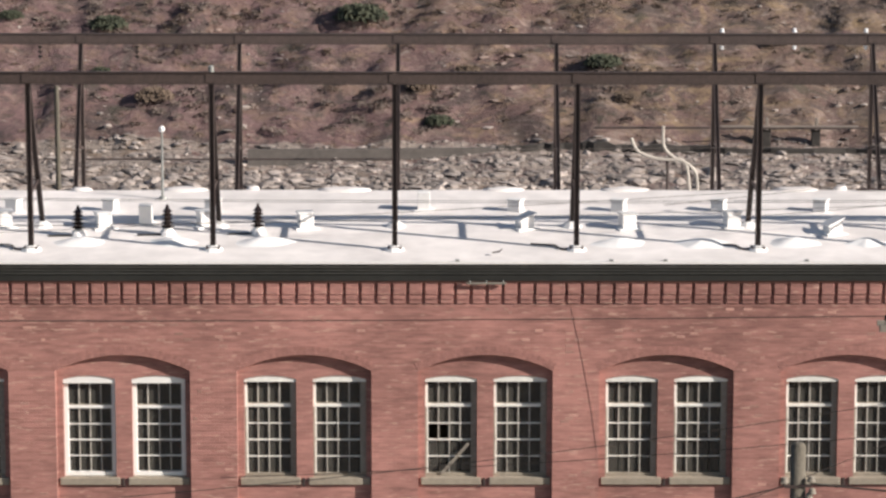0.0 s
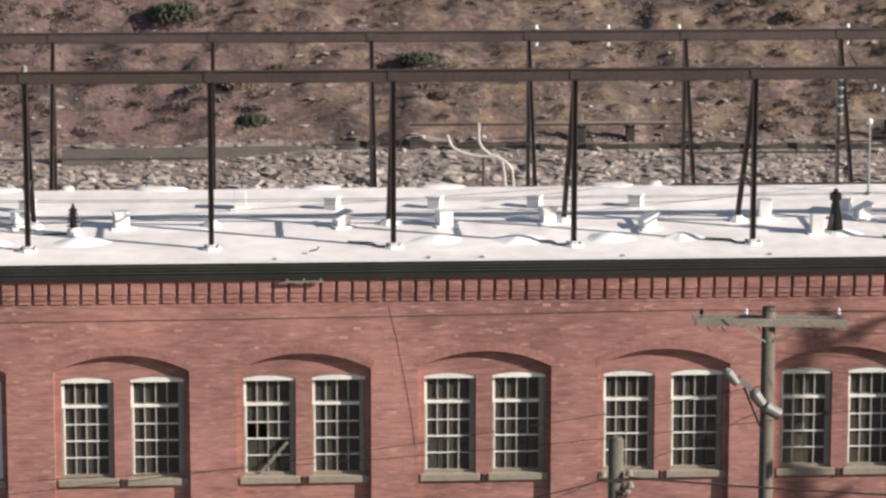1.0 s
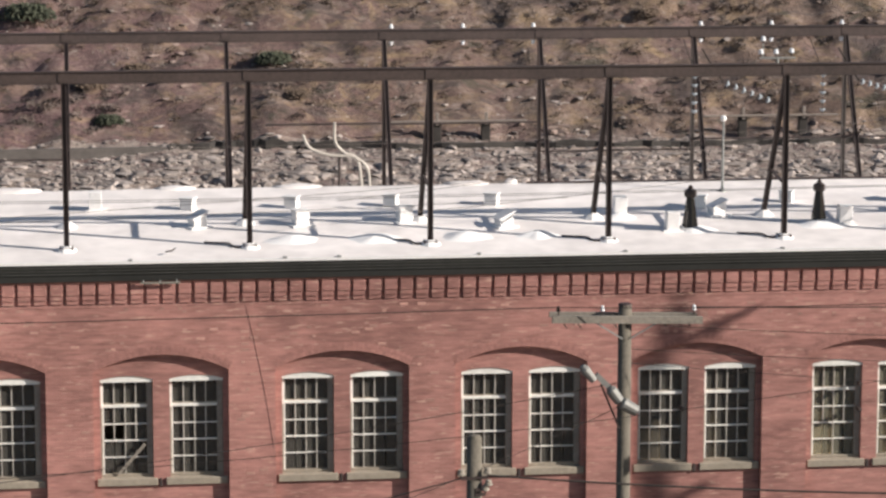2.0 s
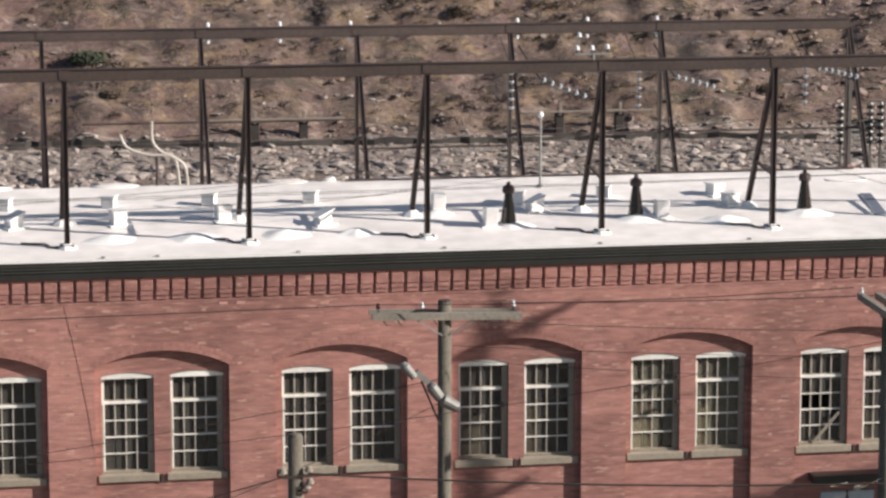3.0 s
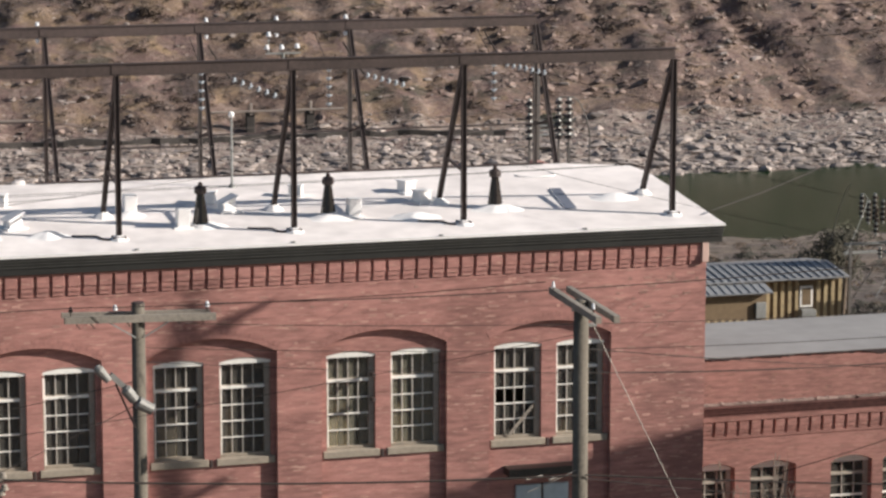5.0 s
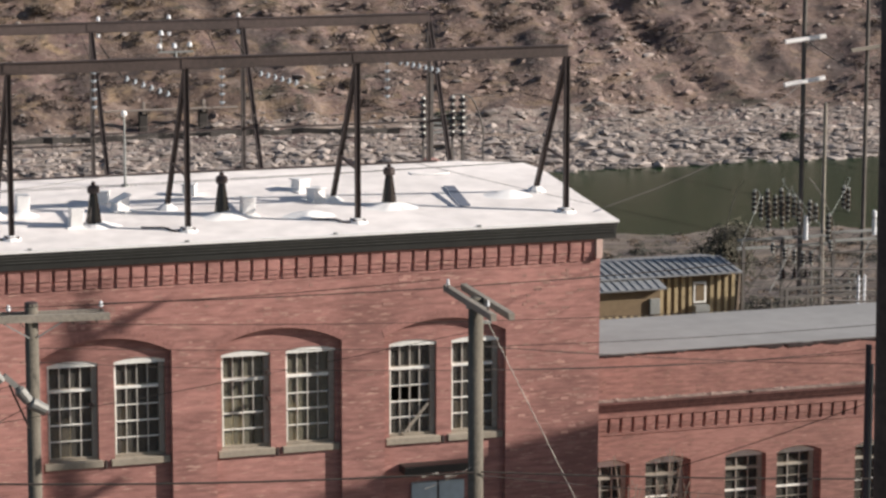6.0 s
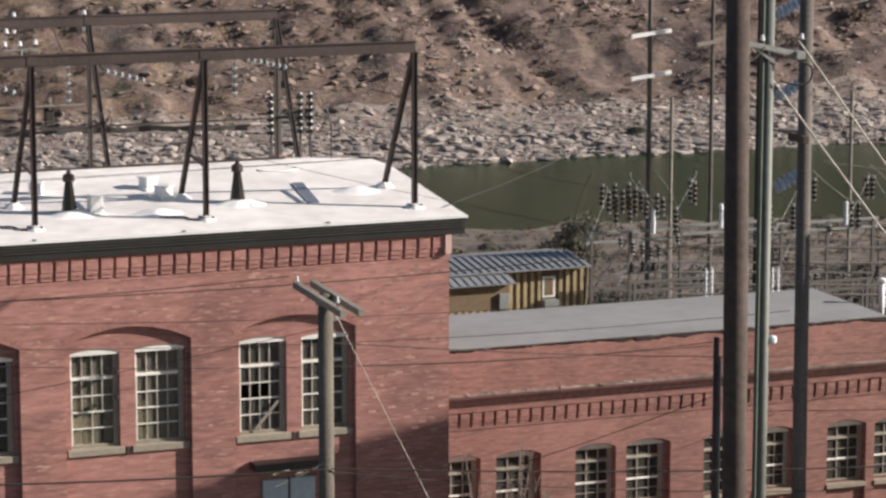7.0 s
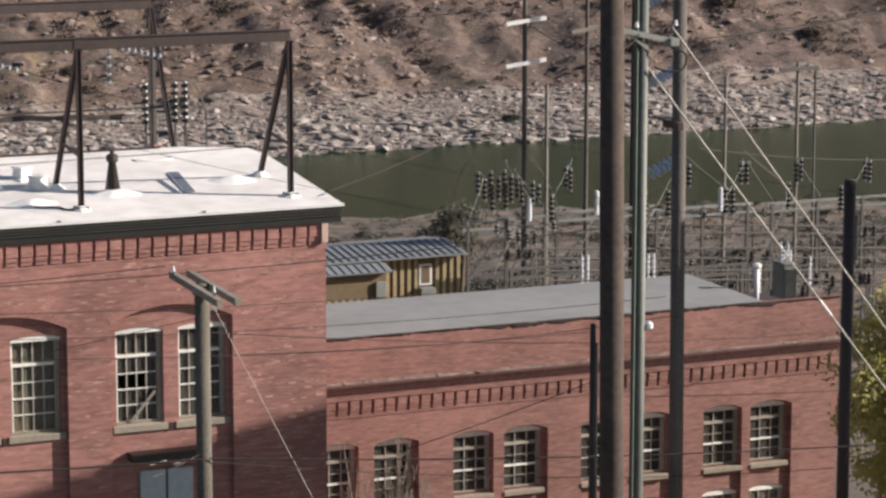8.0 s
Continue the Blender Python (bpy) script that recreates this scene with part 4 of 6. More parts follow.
def bushing(x, y):
    """A brown porcelain bushing with sheds on a white cone."""
    ob = thing("bushing", "brown porcelain bushing on a white cone base", "insulator", "roof bushings", (x, y, roof_z(y)))
    part("base", lathe(bmesh.new(), [(0.21, -0.03), (0.19, 0.07), (0.13, 0.15), (0.10, 0.17)]), FRESH_COAT, ob)
    prof = [(0.07, 0.17)]
    for i in range(5):
        z = 0.19 + i * 0.095
        prof += [(0.08, z), (0.185 - 0.014 * i, z + 0.02), (0.08, z + 0.065)]
    part("porcelain_column", lathe(bmesh.new(), prof + [(0.04, 0.70), (0.035, 0.76)]), PORCELAIN_BROWN, ob)
    part("lead", tubed((-0.05, 0, 0.2), (-0.16, -0.1, 0.03), 0.025), WIRE, ob)
    part("tail", tubed((-0.16, -0.1, 0.03), (-0.75, -0.12, 0.02), 0.022), WIRE, ob)
    return ob


for x, y in ((-8.46, 72.6), (-6.26, 72.7), (-4.02, 72.8), (-10.7, 72.6), (-12.9, 72.6)):
    bushing(x, y)


def black_cone(x, y, h=1.12):
    ob = thing("cone_bushing", "tall black cone-shaped bushing on the white roof", "bushing", "black cone bushings", (x, y, roof_z(y)))
    part("cone", lathe(bmesh.new(), [(0.22, 0.02), (0.20, 0.12), (0.10, h * 0.72), (0.085, h * 0.74)]), PORCELAIN_BROWN, ob)
    part("neck", lathe(bmesh.new(), [(0.15, h * 0.74), (0.16, h * 0.80), (0.15, h * 0.88), (0.08, h * 0.92)]), STEEL_DARK, ob)
    part("tip", lathe(bmesh.new(), [(0.05, h * 0.92), (0.06, h * 0.97), (0.02, h)]), STEEL_DARK, ob)
    part("flange", lathe(bmesh.new(), [(0.30, -0.05), (0.28, 0.05), (0.23, 0.06)]), WHITE_PAINT, ob)
    return ob


for x, y in ((14.91, 72.24), (18.31, 72.65), (22.8, 72.73)):
    black_cone(x, y)

for x, y, h in ((-6.69, 76.38, 1.75), (16.57, 76.14, 1.85)):
    ob = thing("roof_lamp", "slim roof lamp post with a white globe", "lamp", "roof lamps", (x, y, roof_z(y)))
    part("post", tubed((0, 0, 0), (0, 0, h), 0.035, 0.025), GALV, ob)
    part("globe", lathe(bmesh.new(), [(0.03, h), (0.075, h + 0.04), (0.085, h + 0.10), (0.04, h + 0.16)]), WHITE_PAINT, ob)
    part("foot", lathe(bmesh.new(), [(0.12, -0.02), (0.1, 0.05), (0.04, 0.08)]), GALV, ob)

ob = thing("roof_hatch", "flat blue-grey metal hatch strip on the white roof", "hatch", at=(24.88, 73.37, roof_z(73.37) + 0.01))
ob.rotation_euler = (math.atan(PITCH), 0, -0.124)
part("lid", boxed(-0.15, 0.15, -1.09, 1.09, 0.0, 0.02, 0.005), material("blue_grey_lid", (0.15, 0.17, 0.22), 0.6, grain=6, amount=0.2), ob)
part("hinge", boxed(-0.165, -0.152, -0.99, 0.99, 0.0, 0.024, 0.004), WHITE_PAINT, ob)
ob = thing("roof_ring", "low white pipe ring lying on the roof", "roof ring", at=(25.0, 76.1, roof_z(76.1)))
bm = sweep(bmesh.new(), [Vector((0.55 * math.cos(2 * math.pi * i / 24), 0.4 * math.sin(2 * math.pi * i / 24), 0.008)) for i in range(25)], 0.016)
part("ring", bm, WHITE_PAINT, ob)

tagged(link_mesh("ridge_bar", tubed((11.5, RIDGE_Y - 0.12, roof_z(RIDGE_Y) + 0.035), (25.6, RIDGE_Y - 0.12, roof_z(RIDGE_Y) + 0.03), 0.028, sides=6), STEEL_DARK), "thin dark bar along the roof ridge", "cable")
# earth cables that run from the posts over the roof to the old bushings
for k in (3, 4, 7, 8, 9, 10, 11):
    x = POST_X[k]
    pts = [(x - dx, y, roof_z(y) + 0.03) for dx, y in ((0.12, FY - 0.05), (0.38, FY - 0.06), (0.52, FY + 0.28), (0.85, FY + 0.36), (1.1, FY + 0.42))]
    bent_pipe("earth_cable", pts, 0.022, STEEL_DARK, "dark earth cable lying on the white roof", "cable", "earth cables")
# ridge lumps: folded membrane and small stubs along the ridge
for x, w, h in ((-8.9, 0.5, 0.12), (-6.2, 1.1, 0.14), (-2.0, 1.3, 0.12), (-4.4, 0.3, 0.2), (2.2, 1.0, 0.13), (5.4, 1.2, 0.12), (9.9, 1.1, 0.14), (11.1, 0.3, 0.24), (13.0, 0.7, 0.12), (17.6, 0.5, 0.1)):
    h *= 0.62
    bm = lathe(bmesh.new(), [(w * 0.6, -0.1), (w * 0.55, h * 0.5), (w * 0.35, h), (0.02, h * 0.8)], (0, 0, 0), 14)
    for v in bm.verts:
        v.co.y *= 0.4
        v.co.z += 0.03 * noise.noise(v.co * 4 + Vector((x, 0, 0)))
    ob = link_mesh("membrane_fold", bm, ROOF_WHITE, smooth=True)
    ob.location = (x, RIDGE_Y + 0.05, roof_z(RIDGE_Y) - 0.02)
    tagged(ob, "folded white roofing membrane along the ridge", "roof fold", "membrane folds")


bent_pipe("white_conduit", ((5.75, 80, 13.62), (5.95, 80, 13.25), (6.5, 80, 13.05), (7.1, 80, 13.0), (7.5, 80, 12.7), (7.58, 80, 12.1)), 0.042, WIRE_PALE, "curved white conduit rising behind the roof ridge", "conduit", "white conduits")
bent_pipe("white_conduit", ((6.62, 80, 13.95), (6.64, 80, 13.4), (6.9, 80, 13.1), (7.25, 80, 12.9), (7.36, 80, 12.1)), 0.042, WIRE_PALE, "curved white conduit rising behind the roof ridge", "conduit", "white conduits")
ob = thing("conduit_stand", "dark steel stand carrying white conduits", "stand", at=(6.75, 80.05, 11.9))
part("post", tubed((0, 0, 0), (0, 0, 1.15), 0.04), STEEL_DARK, ob)
part("arm", boxed(-0.25, 0.25, -0.03, 0.03, 1.08, 1.14, 0.005), STEEL_DARK, ob)

# a small bent strap by the eave
tagged(link_mesh("bent_strap", beam(beam(bmesh.new(), (1.75, 70.7, 12.03), (1.92, 70.7, 12.06), 0.05, 0.03), (1.92, 70.7, 12.06), (1.99, 70.7, 12.13), 0.04, 0.025), STEEL_DARK), "small bent dark metal strap on the roof", "strap")
for x in (0.9, 5.9, 4.6, 9.3, 12.9, 16.8, 20.6, 24.4):
    tagged(link_mesh("eave_clip", boxed(x - 0.05, x + 0.05, EAVE_Y - 0.03, EAVE_Y + 0.06, 11.912, 11.955, 0.008), GALV), "small metal clip on the eave edge", "clip", "eave clips")
ob = thing("wall_bracket", "short grey bracket bar under the gutter", "bracket", at=(1.6, WY - 0.16, 11.33))
part("bar", boxed(-0.48, 0.48, -0.05, 0.0, 0, 0.05, 0.006), WOOD_GREY, ob)
for x in (-0.4, 0, 0.4):
    part("pin", tubed((x, -0.02, 0.05), (x, -0.02, 0.1), 0.02), GALV, ob)


# ---- insulators on the beams ----
def disc_string(p, q, n, mat, label, group, r=0.085):
    """A string of disc insulators between two places."""
    ob = thing("insulator_string", label, "insulator", group, p)
    p, q = Vector(p), Vector(q)
    d = q - p
    part("rod", tubed((0, 0, 0), d, 0.015, sides=6), STEEL_DARK, ob)
    for i in range(n):
        c = d * ((i + 0.5) / n)
        u = d.normalized()
        bm = tubed(c - u * 0.03, c, r * 0.95, r, 10)
        tube(bm, c, c + u * 0.05, r, r * 0.35, 10)
        part("disc", bm, mat, ob)
    return ob


def pin_insulator(p, mat=None, s=1.0, label="white porcelain pin insulator", group="pin insulators"):
    ob = thing("pin_insulator", label, "insulator", group, p)
    part("pin", tubed((0, 0, -0.06), (0, 0, 0.03), 0.015, sides=6), STEEL_DARK, ob)
    part("cap", lathe(bmesh.new(), [(0.03, 0.02), (0.075 * s, 0.03), (0.07 * s, 0.07), (0.045 * s, 0.08), (0.06 * s, 0.10), (0.05 * s, 0.13), (0.02, 0.14)], sides=10), mat or PORCELAIN, ob)
    return ob


for x in (8.45, 10.48, 12.48, 17.3, 19.35, 21.4):
    pin_insulator((x, RY, 16.22), s=0.9)
    ob = pin_insulator((x, RY, 15.90), s=0.9)
    ob.rotation_euler = (math.pi, 0, 0)
for x, z in ((16.50, 16.88), (16.45, 16.56), (16.83, 16.56), (17.22, 16.58)):
    pin_insulator((x, FY + 0.1, z), s=0.95)
ob = thing("insulator_bracket", "galvanised bracket for insulators on top of a roof frame", "bracket", at=(16.87, FY + 0.1, BEAM_T))
part("upright", tubed((0, 0, 0), (0, 0, 0.17), 0.03), GALV, ob)
part("arm", boxed(-0.45, 0.45, -0.02, 0.02, 0.13, 0.17, 0.004), GALV, ob)
part("arm", beam(bmesh.new(), (-0.37, 0, 0.17), (-0.37, 0, 0.52), 0.03, 0.03), GALV, ob)
ob = thing("beam_cap", "pale metal cap on a roof frame", "cap", at=(POST_X[5], FY, BEAM_T))
part("cap", lathe(bmesh.new(), [(0.07, 0), (0.07, 0.14), (0.04, 0.18)]), GALV, ob)
for p, q, n in (((17.0, 78.2, 15.12), (18.35, 78.2, 14.58), 6), ((20.75, 78.2, 15.12), (21.95, 78.2, 14.78), 6), ((25.4, 80.2, 15.08), (26.7, 80.2, 14.76), 7)):
    disc_string(p, q, n, GLASS_BLUE, "grey-blue disc insulator string slung under the beam", "strain strings")
    wire("jumper", (p[0] - 0.6, p[1], BEAM_B - 0.05), p, 0.03, 0.02, label="short dark jumper cable under the beam", group="jumper cables")
    wire("span_wire", q, (q[0] + 14, q[1] - 22, q[2] - 2.2), 0.4, 0.006)
for x in (16.58, 20.2, 25.03):
    disc_string((x, 80.0, 15.2), (x, 80.0, 14.0), 5, GLASS_BLUE, "hanging grey-blue disc insulator string", "hanging strings")
    wire("drop_wire", (x, 80, 15.2), (x, 81.6, 15.95), 0.02, 0.012, label="thin dark hanger wire under the beam", group="hanger wires")
for x in (-10.6, -7.9):
    disc_string((x, RY - 0.1, 15.9), (x, RY - 0.1, 15.5), 3, PORCELAIN_BROWN, "short brown insulator hanging from the rear beam", "brown insulators", 0.07)

# wires over the roof
for p, q, sag in (((-22, 70.2, 12.1), (14.4, 76.8, 13.0), 0.15), ((-14, 71.0, 12.6), (12, 73.6, 12.75), 0.1), ((-24, 73, 13.2), (27, 73, 13.1), 0.25), ((-24, 74, 13.05), (27, 74, 12.95), 0.2),
                  ((8, 72, 12.7), (27.1, 79.5, 13.7), 0.2), ((10, 71.0, 14.2), (27.0, 74, 14.9), 0.15), ((6, 72, 13.0), (24, 78, 14.6), 0.2), ((-12, 78, 13.6), (27.0, 79, 13.9), 0.2)):
    wire("roof_wire", p, q, sag, 0.007, label="thin wire strung over the roof", group="roof wires", mat=GREY_STEEL if q[1] > 75 else WIRE)

# ---- lower brick building beyond the corner ----
LY, LX0, LX1, LTOP = 80.0, 27.81, 49.2, 6.2
low_wins = [(31.30, 32.55), (33.12, 34.40), (35.72, 37.0), (37.42, 38.72), (40.05, 41.33), (41.75, 43.05), (44.35, 45.67), (46.04, 47.36)]
bm = bmesh.new()
LREC = 0.13
low_bays = [(a - 0.02, b + (0.17 if k % 2 else 0.05)) for k, (a, b) in enumerate(low_wins)]
pierced_wall(bm, LX0, LX1, GZ - 0.3, LTOP, LY, LREC, [(a, b, GZ - 0.3, 2.80, 0.17) for a, b in low_bays], 12)
panel = bmesh.new()
pierced_wall(panel, LX0, LX1 - 0.31, 0.5, 3.2, LY + LREC, 0.26, [(a, b, 0.95, 2.78, 0.16) for a, b in low_wins], 10)
pierced_wall(panel, LX0, LX1 - 0.31, GZ - 0.3, 0.5, LY + LREC, 0.26, [(a, b, -1.9, 0.05, 0.16) for a, b in low_wins], 10)
tagged(link_mesh("panel_annex", panel, BRICK_LOW), "red brick panels set back in the lower wing's bays", "wall", kind="structure")
wall_annex = tagged(link_mesh("wall_annex", bm, BRICK_LOW), "weathered red brick wall of the lower wing", "wall", kind="structure")
tagged(link_mesh("wall_annex_back", boxed(LX0, 46.3, 84.55, 84.84, GZ - 0.3, 6.1), BRICK_LOW), "back wall of the lower brick wing", "wall", kind="structure")
tagged(link_mesh("wall_annex_end", boxed(LX1 - 0.3, LX1, LY + 0.002, 84.54, GZ - 0.3, 5.19), BRICK_LOW), "end wall of the lower brick wing", "wall", kind="structure")
tagged(link_mesh("wall_annex_inner", boxed(LX0, LX1 - 0.31, LY + 2.4, LY + 2.5, GZ, 5.0), INNER), "dusty plaster wall inside the lower wing", "wall", kind="structure")
tagged(link_mesh("roof_annex_end", boxed(46.36, LX1, LY + 0.31, 84.84, 5.2, 5.4), TAR), "dark tarred low roof at the end of the wing", "roof", kind="structure")
for a, b in low_wins:
    window(a + 0.002, b - 0.002, 0.98, 2.78, 0.155, LY + LREC + 0.12, CREAM_PAINT, 3, 0.7, "arched sash window with a bright lower rail", "annex windows", (0.2,))
    sill(a - 0.015, b + 0.045, LY + LREC - 0.17, LY + 0.36, 0.78, 0.95, SILL_STONE, "annex sills", "pale stone sill of the lower wing")
for a, b in low_wins[3:]:
    window(a + 0.002, b - 0.002, -1.87, 0.05, 0.155, LY + LREC + 0.12, CREAM_PAINT, 3, 0.8, "arched sash window in the lower storey", "annex windows", (0.2,), glass=GLASS_DUSTY)
bm = profile_x(bmesh.new(), [(LY + 0.1, 4.43), (LY - 0.13, 4.43), (LY - 0.13, 4.53), (LY - 0.18, 4.535), (LY - 0.18, 4.62), (LY - 0.225, 4.625), (LY - 0.225, 4.70), (LY - 0.27, 4.705), (LY - 0.27, 4.78), (LY + 0.1, 4.80)], LX0 + 0.01, LX1)
bm_band = profile_x(bmesh.new(), [(LY + 0.1, 4.27), (LY - 0.117, 4.27), (LY - 0.117, 4.428), (LY + 0.1, 4.428)], LX0 + 0.01, LX1)
tagged(link_mesh("band_annex", bm_band, BRICK_LOW), "plain red brick band under the cornice", "cornice", kind="structure")
tagged(link_mesh("cornice_annex", bm, OXIDE), "projecting brown brick cornice of the lower wing", "cornice", kind="structure")
# debris and lime along the ledge
spots, kinds = [], []
for _ in range(420):
    x = LX0 + 0.5 + (LX1 - LX0 - 0.5) * rng.random() ** 1.3
    spots.append((x, LY - rng.uniform(0.03, 0.22), 4.82, rng.uniform(0.02, 0.065), rng.gauss(0, 0.5)))
scatter("ledge_debris", LIME, [rng.choice(rock_kinds) for _ in spots], spots, "pale mortar rubble lying on the cornice ledge", "debris")
tagged(link_mesh("ledge_cap", boxed(LX0 + 0.01, LX1, LY - 0.25, LY - 0.004, 4.785, 4.815), LIME), "lime-streaked top of the cornice ledge", "cornice", kind="structure")
# felt roof with a ragged tar edge
bm = bmesh.new()
n = 60
front, back = [], []
for i in range(n + 1):
    x = LX0 + (46.35 - LX0) * i / n
    front.append(bm.verts.new((x, LY - 0.03 - 0.06 * abs(noise.noise((x * 0.9, 0, 4))), 6.21)))
    back.append(bm.verts.new((x, 84.85, 6.24)))
for i in range(n):
    bm.faces.new((front[i], front[i + 1], back[i + 1], back[i]))
ext = bmesh.ops.extrude_face_region(bm, geom=bm.faces[:])
for v in ext["geom"]:
    if isinstance(v, bmesh.types.BMVert):
        v.co.z -= 0.05
bmesh.ops.recalc_face_normals(bm, faces=bm.faces)
tagged(link_mesh("roof_annex", bm, GREY_ROOF), "flat grey felt roof of the lower wing", "roof", kind="structure")
bm = bmesh.new()
cols, d, n = [], 0.16, 360
for i in range(n + 1):
    x = LX0 + 0.01 + (LX1 - LX0 - 0.02) * i / n
    d = min(0.22, max(0.05, d + rng.gauss(0, 0.016) + 0.02 * (0.12 - d)))
    out = 0.035 + 0.02 * noise.noise((x * 2.0, 0, 0))
    top = 6.186 - (0.03 if x > 46.3 else 0)
    cols.append([bm.verts.new(p) for p in ((x, LY - 0.003, top), (x, LY - out - 0.02, top), (x, LY - out, top - d * 0.6), (x, LY - 0.012, top - d), (x, LY - 0.003, top - d))])
for a, b in zip(cols, cols[1:]):
    for k in range(5):
        bm.faces.new((a[k], b[k], b[(k + 1) % 5], a[(k + 1) % 5]))
bm.faces.new(cols[0])
bm.faces.new(cols[-1][::-1])
bmesh.ops.recalc_face_normals(bm, faces=bm.faces)
tagged(link_mesh("tar_trim", bm, TAR), "ragged tar flashing along the roof edge", "flashing", kind="structure")

# ---- ochre shed in the yard ----
SHY = 125.0
shed = thing("shed", "ochre board-and-batten shed with a blue-grey metal roof", "shed", at=(52.0, SHY, GZ))
part("wall", boxed(-9.0, 4.0, 0, 4, 0, 3.75), OCHRE_DARK, shed)
part("annex_wall", boxed(-9.0, -0.2, -1.3, -0.01, 0, 3.4), OCHRE_DARK, shed)
x = -0.05
while x < 4.0:
    if not 1.85 < x < 2.6:
        part("batten", boxed(x, x + 0.17, -0.06, -0.005, 0.1, 3.6, 0.008), OCHRE, shed)
    x += 0.36
x = -8.9
while x < -0.4:
    part("batten", boxed(x, x + 0.17, -1.36, -1.305, 0.1, 2.2, 0.008), OCHRE, shed)
    x += 0.36
bm = bmesh.new()
for y0, z0, y1, z1 in ((-0.55, 3.74, 2.0, 4.06), (4.5, 3.74, 2.0, 4.06)):
    for a, b in (((-9.3, y0, z0), (4.25, y0, z0)),):
        vs = [bm.verts.new(p) for p in ((-9.3, y0, z0), (4.25, y0, z0), (4.25, y1, z1), (-9.3, y1, z1))]
        bm.faces.new(vs if y0 < 2 else vs[::-1])
ext = bmesh.ops.extrude_face_region(bm, geom=bm.faces[:])
for v in ext["geom"]:
    if isinstance(v, bmesh.types.BMVert):
        v.co.z += 0.07
roof_ob = part("roof", bm, SHED_METAL, shed)
for i in range(34):
    x = -9.2 + i * 0.4
    part("seam", beam(bmesh.new(), (x, -0.56, 3.84), (x, 2.0, 4.16), 0.05, 0.05), SHED_METAL, roof_ob)
low_roof = part("lean_to_roof", beam(bmesh.new(), (-4.6, -1.65, 3.42), (-4.6, -0.58, 3.66), 9.2, 0.06), SHED_METAL, shed)
for i in range(23):
    x = -9.1 + i * 0.4
    part("seam", beam(bmesh.new(), (x, -1.65, 3.47), (x, -0.58, 3.71), 0.05, 0.05), SHED_METAL, low_roof)
win = part("window", boxed(1.98, 2.62, -0.09, -0.006, 2.35, 3.35, 0.01), CREAM_PAINT, shed)
part("pane", boxed(2.08, 2.52, -0.10, -0.091, 2.45, 3.25), OCHRE_DARK, win)
part("cooler", boxed(1.9, 2.62, -0.55, -0.1, 1.5, 2.3, 0.02), GALV, shed, "grey air cooler below the window")
part("meter_box", boxed(-0.75, -0.25, -1.45, -1.31, 2.2, 2.95, 0.02), GALV, shed, "grey meter box")

# ---- utility poles ----


def pole(x, y, top, r, mat, label, group="utility poles", lean=(0, 0)):
    ob = thing("utility_pole", label, "utility pole", group, (x, y, GZ))
    part("shaft", tubed((0, 0, -0.3), (lean[0], lean[1], top - GZ), r * 1.15, r, 20), mat, ob, smooth=True)
    return ob


def arm_part(ob, p, q, w, h, mat, name="crossarm"):
    o = ob.location
    return part(name, beam(bmesh.new(), Vector(p) - o, Vector(q) - o, w, h), mat, ob)


# pole with a crossarm and a lamp arm before the wall
p1 = pole(11.03, 60.0, 12.55, 0.14, WOOD, "weathered wooden utility pole with a grey crossarm and street lamp")
arm_part(p1, (9.46, 59.82, 12.30), (12.64, 59.82, 12.22), 0.11, 0.15, WOOD_GREY)
arm_part(p1, (9.46, 60.2, 12.33), (12.60, 60.2, 12.25), 0.09, 0.11, WOOD_GREY)
part("pole_cap", lathe(bmesh.new(), [(0.142, 16.5), (0.142, 16.56), (0.12, 16.575)]), STEEL_DARK, p1)
for x, dark in ((9.59, True), (10.52, False), (12.46, False)):
    pin_insulator((x, 59.82, 12.44 - 0.03 * (x - 9.5) / 3), PORCELAIN_BROWN if dark else PORCELAIN, 0.65, group="street pole insulators")
for a, b in ((10.4, 10.95), (11.7, 11.12)):
    part("brace", beam(bmesh.new(), (a - 11.03, -0.2, 12.2 - GZ), (b - 11.03, -0.14, 11.85 - GZ), 0.02, 0.03), GALV, p1)
for x in (9.7, 10.0, 10.75, 11.8, 12.3):
    part("hook", beam(bmesh.new(), (x - 11.03, -0.19, 12.2 - GZ), (x - 10.95, -0.19, 12.1 - GZ), 0.025, 0.025), STEEL_DARK, p1)
LAMP_GREY = material("weathered_lamp_grey", (0.20, 0.20, 0.19), 0.5, 0.3, grain=6, amount=0.25)
lamp = thing("street_lamp", "grey cobra-head street lamp on an angled arm", "street lamp", at=(11.0, 59.8, 10.5))
part("arm", beam(bmesh.new(), (0.0, 0, 0.02), (-0.62, -0.05, 0.62), 0.09, 0.12), LAMP_GREY, lamp)
part("head", tube(tubed((-0.92, -0.08, 0.82), (-0.86, -0.08, 0.74), 0.06, 0.11, 12), (-0.86, -0.08, 0.74), (-0.66, -0.08, 0.50), 0.11, 0.08, 12), LAMP_GREY, lamp)
part("ballast", tube(tubed((-0.34, -0.1, 0.34), (-0.30, -0.1, 0.29), 0.08, 0.125, 12), (-0.30, -0.1, 0.29), (-0.12, -0.1, 0.05), 0.125, 0.11, 12), LAMP_GREY, lamp)
part("ballast", tube(tubed((-0.10, -0.14, 0.03), (-0.06, -0.14, 0.01), 0.09, 0.14, 12), (-0.06, -0.14, 0.01), (0.24, -0.14, -0.16), 0.14, 0.12, 12), LAMP_GREY, lamp)
part("strut", beam(bmesh.new(), (-0.1, 0, -0.55), (-0.5, 0, 0.4), 0.04, 0.04), STEEL_DARK, lamp)

